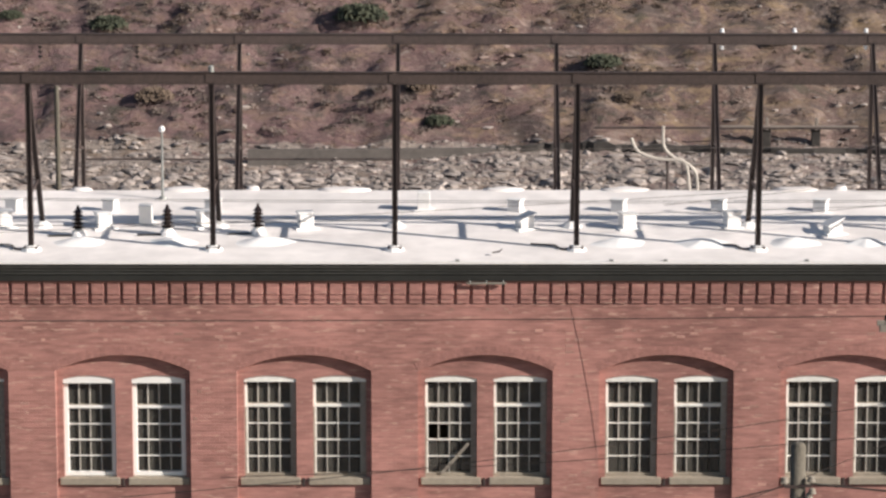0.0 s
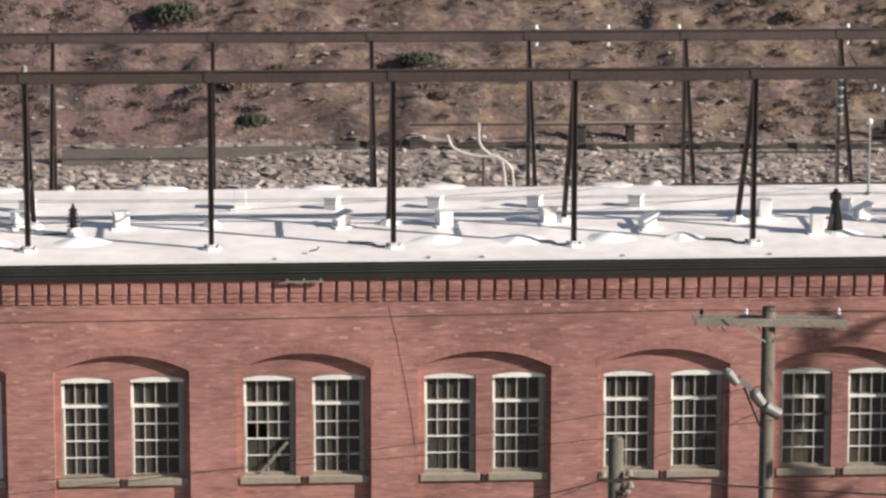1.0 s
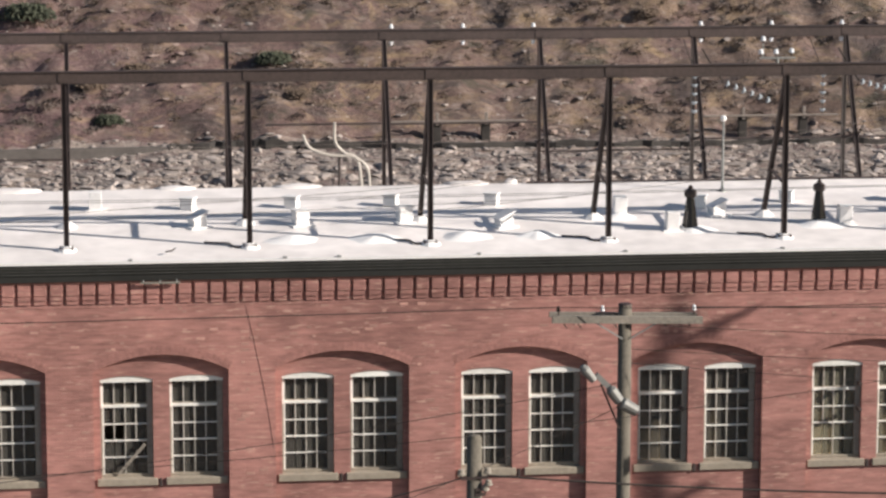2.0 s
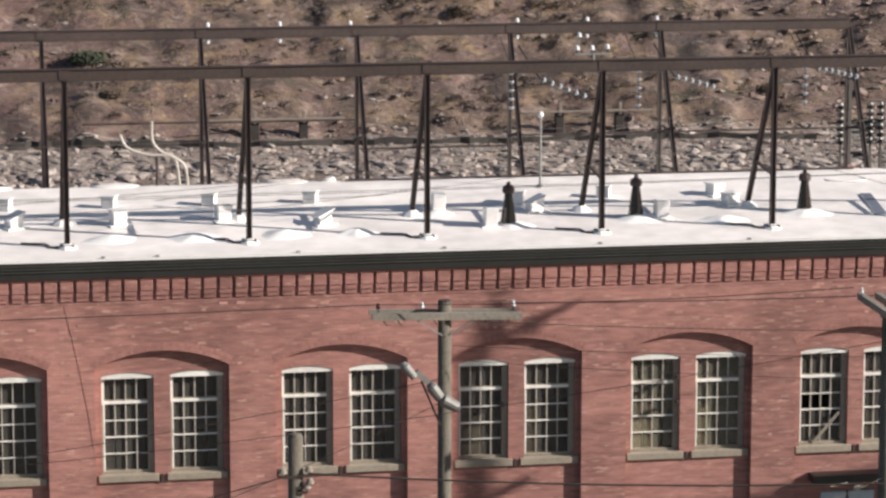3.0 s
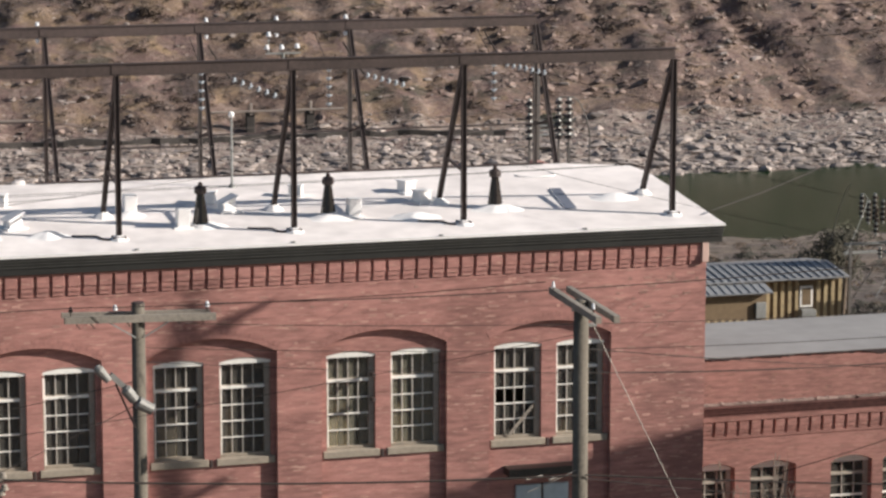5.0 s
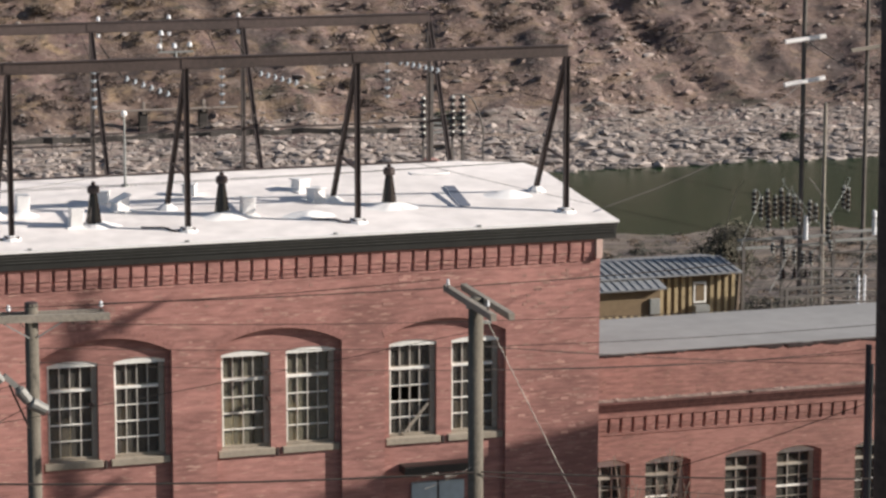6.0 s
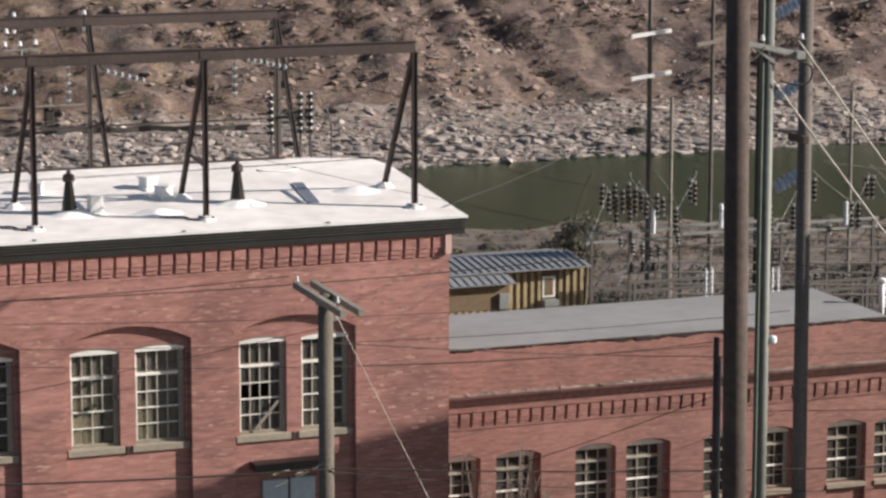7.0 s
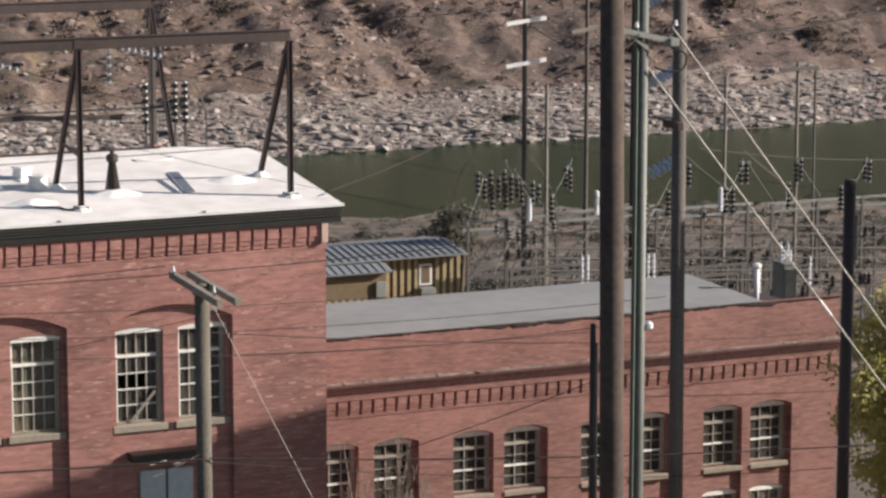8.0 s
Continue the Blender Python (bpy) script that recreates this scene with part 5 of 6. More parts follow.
# short pole top at the foot of the wall
p0 = pole(7.34, 56.0, 10.72, 0.15, WOOD, "short weathered wooden pole with side insulators")
part("pole_cap", lathe(bmesh.new(), [(0.15, 14.70), (0.11, 14.78), (0.04, 14.8)]), WOOD, p0)
for dx, z in ((-0.28, 10.0), (0.24, 10.02), (0.26, 9.78), (0.2, 9.68)):
    pin_insulator((7.34 + dx, 55.85, z), WOOD_GREY, 1.1, "weathered spool insulator on the short pole", "spool insulators")
    part("bracket", boxed(min(0, dx), max(0, dx), -0.18, -0.12, z - GZ - 0.08, z - GZ - 0.03), STEEL_DARK, p0)

# pole with a double arm towards the wall, and its guy wire
p2 = pole(19.42, 56.0, 12.9, 0.155, WOOD, "weathered wooden pole with a double crossarm and guy wire", lean=(-0.02, 0))
for x in (19.18, 19.56):
    arm_part(p2, (x - 0.03, 54.2, 12.83), (x + 0.05, 57.4, 12.87), 0.12, 0.14, WOOD_GREY)
for y in (54.6, 57.1):
    pin_insulator((19.17, y, 12.965), PORCELAIN, 0.5, group="street pole insulators")
part("bolt", boxed(-0.3, 0.3, -0.25, -0.19, 12.72 - GZ, 12.8 - GZ, 0.01), GALV, p2)
part("pole_step", boxed(0.1, 0.3, -0.05, 0.0, 12.35 - GZ, 12.42 - GZ), GALV, p2)
wire("guy_wire", (19.6, 55.9, 12.45), (23.80, 56.0, 4.4), 0.12, 0.009, WIRE_PALE, "pale stranded guy wire running down from the pole", "guy wire", "guy wires", 2)

# the tall group at the end of the street
big = pole(23.28, 45.0, 23.5, 0.200, WOOD_DARK, "thick dark creosoted utility pole", "tall poles", lean=(-0.296, 0))
metal = pole(28.87, 55.0, 20.5, 0.12, POLE_STEEL, "slim galvanised steel pole with a lamp", "tall poles")
part("conduit", tubed((-0.17, -0.05, 0), (-0.17, -0.05, 25.5), 0.05, sides=8), material("green_conduit", (0.075, 0.10, 0.078), 0.6, grain=5, amount=0.2), metal)
part("bulb", lathe(bmesh.new(), [(0.03, 15.35), (0.1, 15.4), (0.1, 15.5), (0.04, 15.55)], (0.2, -0.05, 0)), PORCELAIN, metal)
arm_part(metal, (28.30, 54.85, 17.80), (29.55, 54.85, 17.52), 0.08, 0.11, GALV, "arm")
part("brace", beam(bmesh.new(), (-0.45, -0.12, 17.75 - GZ), (0.1, -0.12, 17.35 - GZ), 0.035, 0.05), GALV, metal)
part("arm_box", boxed(0.50, 0.72, -0.3, 0.0, 21.42, 21.60, 0.02), GALV, metal)
for x in (-0.2, 0.72):
    pin_insulator((28.87 + x, 54.9, 17.82), PORCELAIN, 0.7, group="tall pole insulators")
bent_pipe("drip_loop", ((29.45, 54.8, 17.40), (29.78, 54.8, 17.25), (29.74, 54.8, 16.95), (29.4, 54.8, 16.90), (29.05, 54.8, 17.0)), 0.02, WIRE, "dark drip loop of cable below the arm", "cable")
wood_slim = pole(28.1, 54.5, 20.0, 0.06, WOOD_DARK, "slim dark wooden pole behind the steel one", "tall poles")
dark = pole(34.29, 63.15, 19.4, 0.165, POLE_GREY, "tall dark wooden pole with crossarms towards the wall", "tall poles", lean=(-0.147, 0))
arm_part(dark, (34.03, 62.8, 18.5), (34.13, 63.95, 18.5), 0.10, 0.15, WOOD_DARK)
arm_part(dark, (34.03, 62.8, 14.5), (34.08, 63.7, 14.5), 0.14, 0.18, WOOD_DARK)
for y in (63.45,):
    part("transformer", lathe(bmesh.new(), [(0.05, 0), (0.09, 0.05), (0.09, 0.4), (0.05, 0.5)], (0.05, y - 63.15, 18.3 - GZ), 12), GALV, dark, "grey insulator can")
part("top_pin", tubed((0, 0, 23.39), (0, 0, 23.85), 0.06, 0.05), STEEL_DARK, dark)
small = pole(33.33, 66.0, 9.1, 0.075, STEEL_DARK, "slim short dark post beside the tall poles", "tall poles")
part("conduit", tubed((0.11, -0.02, 0), (0.11, -0.02, 12.6), 0.035, sides=8), GALV, small)
p4 = pole(40.83, 66.0, 12.35, 0.155, STEEL_DARK, "dark wooden pole with a flat top", "tall poles")
part("side_pipe", tubed((0.22, 0, 14.2), (0.22, 0, 15.4), 0.06), GALV, p4)
wire("guy_wire", (28.95, 54.95, 17.0), (36.8, 55.0, 7.4), 0.0, 0.021, WIRE_PALE, "pale stranded guy wire slanting across the street", "guy wire", "guy wires", 2)
wire("guy_wire", (29.55, 54.95, 17.8), (37.4, 55.0, 7.9), 0.0, 0.021, WIRE_PALE, "pale stranded guy wire slanting across the street", "guy wire", "guy wires", 2)
tagged(link_mesh("guy_guard", tubed((33.3, 54.97, 11.68), (33.6, 54.97, 11.31), 0.035), WHITE_PAINT), "white guard sleeve on a guy wire", "guy guard")

# street wires
for p, q, sag, r in (((-40, 60, 12.80), (9.59, 59.82, 12.55), 0.22, 0.012), ((9.59, 59.82, 12.55), (19.1, 57.4, 13.05), 0.1, 0.010), ((12.46, 59.82, 12.5), (33.8, 62.7, 12.3), 0.25, 0.013),
                     ((-30, 56.5, 1.4), (7.06, 55.85, 9.95), 0.2, 0.014), ((7.6, 55.85, 10.0), (19.3, 55.8, 9.3), 0.12, 0.022), ((19.45, 55.8, 9.3), (45, 56, 7.75), 0.35, 0.018),
                     ((12.0, 59.8, 12.1), (33.8, 62.9, 10.9), 0.25, 0.008), ((11.1, 60, 11.6), (33.8, 63, 10.3), 0.3, 0.008), ((11.1, 60, 11.3), (33.3, 66, 8.9), 0.3, 0.008),
                     ((-6, 58, 9.2), (11, 60, 10.9), 0.2, 0.009), ((-4, 58, 9.6), (19.3, 56, 12.2), 0.35, 0.008), ((4, 57, 8.5), (11, 60, 10.4), 0.1, 0.008), ((19.4, 56, 11.9), (49, 80, 5.0), 0.3, 0.010), ((19.4, 56, 11.4), (34, 63, 9.8), 0.2, 0.009),
                     ((19.5, 55.9, 9.2), (40.7, 66, 4.6), 0.3, 0.010), ((28, 66, 6.3), (33.3, 66, 7.6), 0.05, 0.012), ((33.4, 66, 7.2), (50, 70, 5.6), 0.2, 0.010),
                     ((28.1, 71, 12.1), (71.3, 140, 8.5), 0.9, 0.018), ((23.1, 45, 18.6), (28.8, 55, 17.7), 0.1, 0.012), ((29.5, 54.9, 17.5), (52, 75, 16.5), 0.2, 0.014)):
    wire("street_wire", p, q, sag, r, group="street wires")
for p, q in (((18.25, 56.0, 9.24), (18.6, 56.0, 9.30)), ((18.7, 55.9, 9.22), (18.95, 55.9, 9.3))):
    tagged(link_mesh("cable_splice", tubed(p, q, 0.02, 0.016), WIRE_PALE), "pale splice sleeve on the street cable", "cable splice", "cable splices")
wire("street_wire", (18.3, 56.0, 8.98), (19.3, 55.9, 9.4), 0.02, 0.008, WIRE_PALE, "pale service wire by the wooden pole", group="street wires")
# crack-like cable running down the wall
bent_pipe("wall_cable", ((3.68, WY - 0.012, 10.70), (3.86, WY - 0.012, 9.9), (4.06, WY - 0.012, 8.9), (4.23, WY - 0.012, 7.9), (4.32, WY - 0.012, 7.2)), 0.004, BRICK_LOW, "thin rusty cable running down the brick wall", "cable")
for x, z in ((18.9, 8.42), (18.9, 7.78), (14.4, 7.9), (22.9, 11.0), (18.2, 11.25)):
    tagged(link_mesh("wall_anchor", boxed(x - 0.05, x + 0.05, WY - 0.05, WY + (RECESS if z < 9 else 0.02), z - 0.05, z + 0.05, 0.01), STEEL_DARK), "small dark iron anchor in the brick wall", "anchor", "wall anchors")
for xr in bays:
    tagged(link_mesh("down_bracket", boxed(xr - 1.70, xr - 1.63, WY + RECESS - 0.06, WY + RECESS, SILL_Z - 0.2, SILL_Z, 0.008), STEEL_DARK), "small dark bracket between the window sills", "bracket", "sill brackets")

# ---- switchyard by the river ----
SY = 125.0


def spot(a, b, y):
    """The place at depth y on the line of sight with slopes a and b."""
    return Vector((a * y, y, EYE[2] + b * y))


def stack(at, n=5, r=0.16, pitch=0.24, mat=None, label="dark stacked switchyard insulator", group="switchyard insulators", spike=True):
    ob = thing("post_insulator", label, "insulator", group, at)
    part("core", tubed((0, 0, -0.12), (0, 0, n * pitch + 0.05), 0.08, sides=8), GALV, ob, "pale caps between the sheds")
    for i in range(n):
        part("shed", lathe(bmesh.new(), [(0.065, i * pitch), (r, i * pitch + 0.02), (r * 0.9, i * pitch + pitch * 0.55), (0.065, i * pitch + pitch * 0.68)], sides=9), mat or PORCELAIN_BROWN, ob)
    return ob


def gantry(x0, x1, y, z, legs, label="galvanised steel switchyard gantry", w=0.14, group="switchyard gantries"):
    ob = thing("gantry", label, "gantry", group, ((x0 + x1) / 2, y, GZ))
    cx, h = (x0 + x1) / 2, z - GZ
    for i in range(legs):
        x = x0 + (x1 - x0) * i / max(1, legs - 1) - cx
        part("leg", beam(bmesh.new(), (x, 0, -0.2), (x, 0, h), w, w), GALV_DULL, ob)
        if i:
            xp = x0 + (x1 - x0) * (i - 1) / max(1, legs - 1) - cx
            part("brace", beam(bmesh.new(), (xp, 0.05, h * 0.45), (x, 0.05, h * 0.95), 0.05, 0.05), GALV_DULL, ob)
    for dz in (0, -0.4):
        part("girder", beam(bmesh.new(), (x0 - cx - 0.3, 0, h + dz), (x1 - cx + 0.3, 0, h + dz), 0.11, 0.12), GALV if y > 120 else GALV_DULL, ob)
    k = max(2, int((x1 - x0) / 0.7))
    for i in range(k):
        a, b = x0 - cx + (x1 - x0) * i / k, x0 - cx + (x1 - x0) * (i + 1) / k
        part("lacing", beam(bmesh.new(), (a, 0, h - (0.4 if i % 2 else 0)), (b, 0, h - (0 if i % 2 else 0.4)), 0.035, 0.035), GALV_DULL, ob)
    return ob


GALV_DULL = material("dull_galvanised_steel", (0.13, 0.12, 0.112), 0.6, 0.2, grain=8, amount=0.25, bump=0.05)
# insulator cluster on its frame
for a, b, n in ((.4562, -.1640, 5), (.4590, -.1665, 5), (.4615, -.1640, 6), (.4622, -.1690, 6), (.4648, -.1665, 5), (.4672, -.1640, 6), (.4678, -.1685, 6), (.4700, -.1660, 6), (.4725, -.1665, 5), (.4745, -.1690, 5), (.4790, -.1690, 5), (.4815, -.1705, 4)):
    n -= 1
    p = spot(a, b, SY) - Vector((0, 0, n * 0.24))
    stack(p, n)
for a, b in ((.4930, -.1640), (.4948, -.1650), (.5460, -.1665), (.5690, -.1668), (.5715, -.1668), (.5940, -.1680), (.5960, -.1668), (.6255, -.1690), (.6275, -.1695), (.5420, -.1655)):
    stack(spot(a, b, SY) - Vector((0, 0, 0.96)), 4)
for a, b in ((.4870, -.1745), (.5085, -.1752), (.5370, -.1760), (.5395, -.1775), (.5625, -.1765), (.5655, -.1768), (.5905, -.1760), (.6145, -.1790), (.5270, -.1760)):
    stack(spot(a, b, SY) - Vector((0, 0, 1.2)), 5, 0.16)
for a, b in ((.4775, -.1750), (.5060, -.1745), (.5600, -.1765), (.6170, -.1800)):
    ob = thing("fuse_tube", "white switchyard fuse tube", "fuse", "switchyard fuses", spot(a, b, SY) - Vector((0, 0, 1.0)))
    part("tube", lathe(bmesh.new(), [(0.11, -0.1), (0.11, 1.0), (0.06, 1.08)]), PORCELAIN, ob)
for x0, x1, y, b, legs in ((.452, .484, SY + 0.5, -.1825, 3), (.489, .528, SY + 2.5, -.1815, 3), (.532, .572, SY, -.1832, 3), (.583, .645, SY + 3.5, -.1838, 4), (.47, .50, 116.0, -.202, 2), (.545, .57, 114.0, -.207, 2)):
    gantry(x0 * y, x1 * y, y, EYE[2] + b * y, legs)
# low bus bars and small insulators nearer the wing
for k, (b, y) in enumerate(((-.1945, 120.0), (-.1985, 117.0), (-.2035, 113.0), (-.2075, 110.0), (-.189, 124.0), (-.186, 128.0))):
    tagged(link_mesh("bus_bar", tubed(spot(.475 + 0.004 * k, b, y), spot(.655, b - 0.012, y), 0.045, sides=6), GALV_DULL), "long horizontal grey switchyard bus bar", "bus bar", "bus bars")
for a, b, n in ((.4690, -.1865, 3), (.4730, -.1875, 3), (.4765, -.1885, 3), (.4800, -.1885, 3), (.4640, -.1845, 2), (.4880, -.1850, 2), (.5530, -.1850, 2), (.5210, -.1850, 3), (.4960, -.2010, 4), (.4985, -.2010, 4), (.5270, -.2025, 4), (.5475, -.2035, 4), (.5600, -.2045, 4)):
    stack(spot(a, b, 118) - Vector((0, 0, n * 0.15)), n, 0.13, 0.15)
for a, b, h in ((.5000, -.1985, 1.5), (.5025, -.1985, 1.4), (.5285, -.2000, 1.3), (.5310, -.2000, 1.3), (.5780, -.2085, 1.2), (.5890, -.2030, 1.5), (.5920, -.2030, 1.7), (.6010, -.2060, 1.3)):
    ob = thing("white_bushing", "white switchyard bushing on a grey stand", "bushing", "white bushings", spot(a, b, 112) - Vector((0, 0, h)))
    prof = [(0.05, 0)]
    for i in range(6):
        prof += [(0.05, i * h / 6), (0.085, i * h / 6 + 0.05), (0.05, i * h / 6 + 0.1)]
    part("porcelain_column", lathe(bmesh.new(), prof + [(0.05, h)]), PORCELAIN, ob)
    part("stand", boxed(-0.1, 0.1, -0.1, 0.1, -(EYE[2] + b * 112 - h - GZ), 0.0), GALV_DULL, ob)
for a, b, c, d in ((.4562, -.164, .450, -.187), (.4680, -.163, .4785, -.176), (.4700, -.166, .4850, -.180), (.4930, -.164, .487, -.176), (.5400, -.1655, .527, -.190), (.5690, -.167, .560, -.184), (.5715, -.168, .586, -.186), (.5940, -.168, .605, -.182), (.6255, -.169, .616, -.186),
                   (.470, -.186, .463, -.203), (.505, -.176, .498, -.199), (.5395, -.178, .532, -.199), (.590, -.177, .578, -.207), (.48, -.189, .495, -.205)):
    p, q = spot(a, b, SY), spot(c, d, SY - 3)
    m = (p + q) / 2 + Vector((0.6 if c < a else -0.6, 0, 0.9))
    bent_pipe("lead_cable", (p, p.lerp(m, 0.6) + Vector((0, 0, 0.3)), m, q), 0.014, GALV, "curved grey lead cable in the switchyard", "cable", "lead cables")
for k in range(26):
    y = rng.uniform(103, 130)
    x, h = rng.uniform(.46, .65) * y, rng.uniform(1.4, 5.2)
    ob = thing("yard_post", "slim grey post in the switchyard", "post", "switchyard posts", (x, y, GZ))
    part("shaft", tubed((0, 0, -0.6), (rng.uniform(-0.15, 0.15), 0, h), 0.05, 0.04, 7), rng.choice((GALV_DULL, WOOD_GREY, GALV)), ob)
    if k % 2:
        part("arm", beam(bmesh.new(), (-0.5, 0, h * 0.92), (0.5, 0, h * 0.92 + rng.uniform(-0.2, 0.2)), 0.05, 0.06), GALV_DULL, ob)
# dusty weeds behind the lower wing and between the stands
spots = []
for _ in range(1500):
    y = rng.choice((rng.gauss(103, 2.5), rng.uniform(100, 150)))
    x = rng.uniform(0.44, 0.66) * y
    if noise.noise((x * 0.2, y * 0.2, 3.0)) > -0.05:
        spots.append((x, y, ground_z(x, y) - 0.05, rng.uniform(0.25, 0.75), rng.uniform(0, 6.3)))
for _ in range(2200):
    y = rng.uniform(132, 177)
    x = rng.uniform(0.38, 0.66) * y
    if ground_z(x, y) > WZ + 0.1 and noise.noise((x * 0.06, y * 0.28, 9.0)) > rng.uniform(-0.1, 0.25):
        spots.append((x, y, ground_z(x, y) - 0.05, rng.uniform(0.18, 0.5), rng.uniform(0, 6.3)))
scatter("yard_weeds", material("dusty_weeds", (0.105, 0.102, 0.085), 0.95, grain=3, amount=0.35, bump=0.0), [rng.choice(tuft_kinds) for _ in spots], spots, "dusty grey-green weeds growing in the switchyard", "weeds")
# blue disc strings
for a, b, s in ((.5350, -.1660, 1), (.5345, -.1310, 0.9), (.5330, -.100, 0.9)):
    p = spot(a, b, SY)
    disc_string(p + Vector((-0.8 * s, 0, -0.4 * s)), p + Vector((0.8 * s, 0, 0.35 * s)), 6, BLUE_STEEL, "pale blue disc insulator bank in the switchyard", "blue insulator banks", 0.34 * s)


def yard_transformer(x, y, top):
    """A finned oil tank on a plinth, with two white bushings on its lid."""
    ob = thing("transformer", "dull grey finned transformer tank in the switchyard", "transformer", at=(x, y, GZ))
    h = top - GZ
    part("plinth", boxed(-0.6, 0.6, -0.6, 0.6, -0.1, 0.5, 0.03), material("yard_concrete", (0.30, 0.28, 0.26), 0.9, grain=5, amount=0.2), ob)
    tank = part("tank", boxed(-0.42, 0.42, -0.45, 0.45, 0.5, h, 0.04), TANK_GREEN, ob)
    for k in range(7):
        part("fin", boxed(-0.38 + k * 0.12, -0.345 + k * 0.12, -0.62, -0.451, 0.8, h - 0.15, 0.008), TANK_GREEN, tank)
    part("lid", boxed(-0.47, 0.47, -0.5, 0.5, h + 0.002, h + 0.07, 0.015), TANK_GREEN, ob)
    for k in (-0.24, 0.24):
        prof = [(0.07, h + 0.07)]
        for i in range(4):
            prof += [(0.07, h + 0.1 + i * 0.17), (0.11, h + 0.14 + i * 0.17), (0.07, h + 0.2 + i * 0.17)]
        part("bushing", lathe(bmesh.new(), prof + [(0.04, h + 0.85)], (k, 0, 0)), PORCELAIN, ob)
    return ob


TANK_GREEN = material("tank_grey_paint", (0.19, 0.205, 0.19), 0.5, grain=5, amount=0.25)
yard_transformer(58.91, 100.0, 3.19).scale = (0.62, 1, 1)
ob = thing("vent_pipe", "white capped vent pipe on the lower roof", "vent pipe", at=(47.30, 82.0, 5.4))
part("pipe", tubed((0, 0, 0), (0, 0, 6.86 - 5.4), 0.085, sides=12), WHITE_PAINT, ob, smooth=True)
part("cap", lathe(bmesh.new(), [(0.11, 6.86 - 5.42), (0.16, 6.86 - 5.36), (0.15, 6.86 - 5.28), (0.05, 6.86 - 5.24)]), WHITE_PAINT, ob)
part("flashing", lathe(bmesh.new(), [(0.2, -0.02), (0.18, 0.03), (0.09, 0.06)]), GALV, ob)


def switch_stand(x, y, h, w):
    """A small switch frame: two legs, a crossarm and three dark insulators."""
    ob = thing("switch_stand", "grey steel switch stand with three dark insulators", "switch stand", "switch stands", (x, y, GZ))
    for s in (-1, 1):
        part("leg", beam(bmesh.new(), (s * w / 2, 0, -0.2), (s * w / 2, 0, h), 0.09, 0.09), GALV_DULL, ob)
    part("crossarm", beam(bmesh.new(), (-w / 2 - 0.3, 0, h), (w / 2 + 0.3, 0, h), 0.09, 0.12), GALV_DULL, ob)
    part("brace", beam(bmesh.new(), (-w / 2, 0, h * 0.5), (w / 2, 0, h * 0.9), 0.05, 0.05), GALV_DULL, ob)
    for k in (-1, 0, 1):
        bm = bmesh.new()
        prof = [(0.05, 0)]
        for i in range(3):
            prof += [(0.06, i * 0.15), (0.15, i * 0.15 + 0.03), (0.06, i * 0.15 + 0.11)]
        lathe(bm, prof + [(0.03, 0.5)], (k * w * 0.42, 0, h + 0.06), 9)
        part("insulator", bm, PORCELAIN_BROWN, ob)
    return ob


for k in range(22):
    y = rng.uniform(103, 124)
    switch_stand(rng.uniform(.462, .645) * y, y, rng.uniform(1.6, 4.6), rng.uniform(0.9, 2.0))

def slim_mast(a, y, b_top, r, label, bars=(), mat=None):
    p = spot(a, b_top, y)
    ob = thing("mast", label, "mast", "switchyard masts", (p.x, y, GZ))
    part("shaft", tubed((0, 0, -1.6), (0, 0, p.z - GZ), r * 1.2, r, 10), mat or WOOD, ob)
    for b, half, m, tilt in bars:
        z = EYE[2] + b * y - GZ
        part("crossarm", beam(bmesh.new(), (-half, -0.15, z - tilt), (half, -0.15, z + tilt), 0.14, 0.2), m, ob)
    return ob


slim_mast(.4752, 140, -.070, 0.115, "tall slim mast with two pale crossarms", ((-.1078, 1.15, WHITE_PAINT, 0.12), (-.1236, 1.15, WHITE_PAINT, 0.15)), POLE_GREY)
slim_mast(-.123, 95, -.112, 0.08, "slim wooden post behind the power house")
slim_mast(.4845, 136, -.132, 0.09, "slim wooden switchyard mast", mat=WOOD_GREY)
slim_mast(.5012, 140, -.080, 0.10, "tall slim wooden mast", ((-.112, 1.0, WOOD_GREY, 0.1),), POLE_GREY)
slim_mast(.5210, 138, -.09, 0.11, "tall slim wooden mast", mat=WOOD_DARK)
slim_mast(.5614, 138, -.1325, 0.09, "slim grey wooden switchyard mast", mat=WOOD_GREY)
slim_mast(.5935, 138, -.1285, 0.09, "slim switchyard mast with a small crossarm", ((-.131, 1.2, GALV_DULL, 0.0),), WOOD_GREY)
slim_mast(.6015, 138, -.130, 0.06, "slim grey wooden switchyard mast", mat=GALV_DULL)
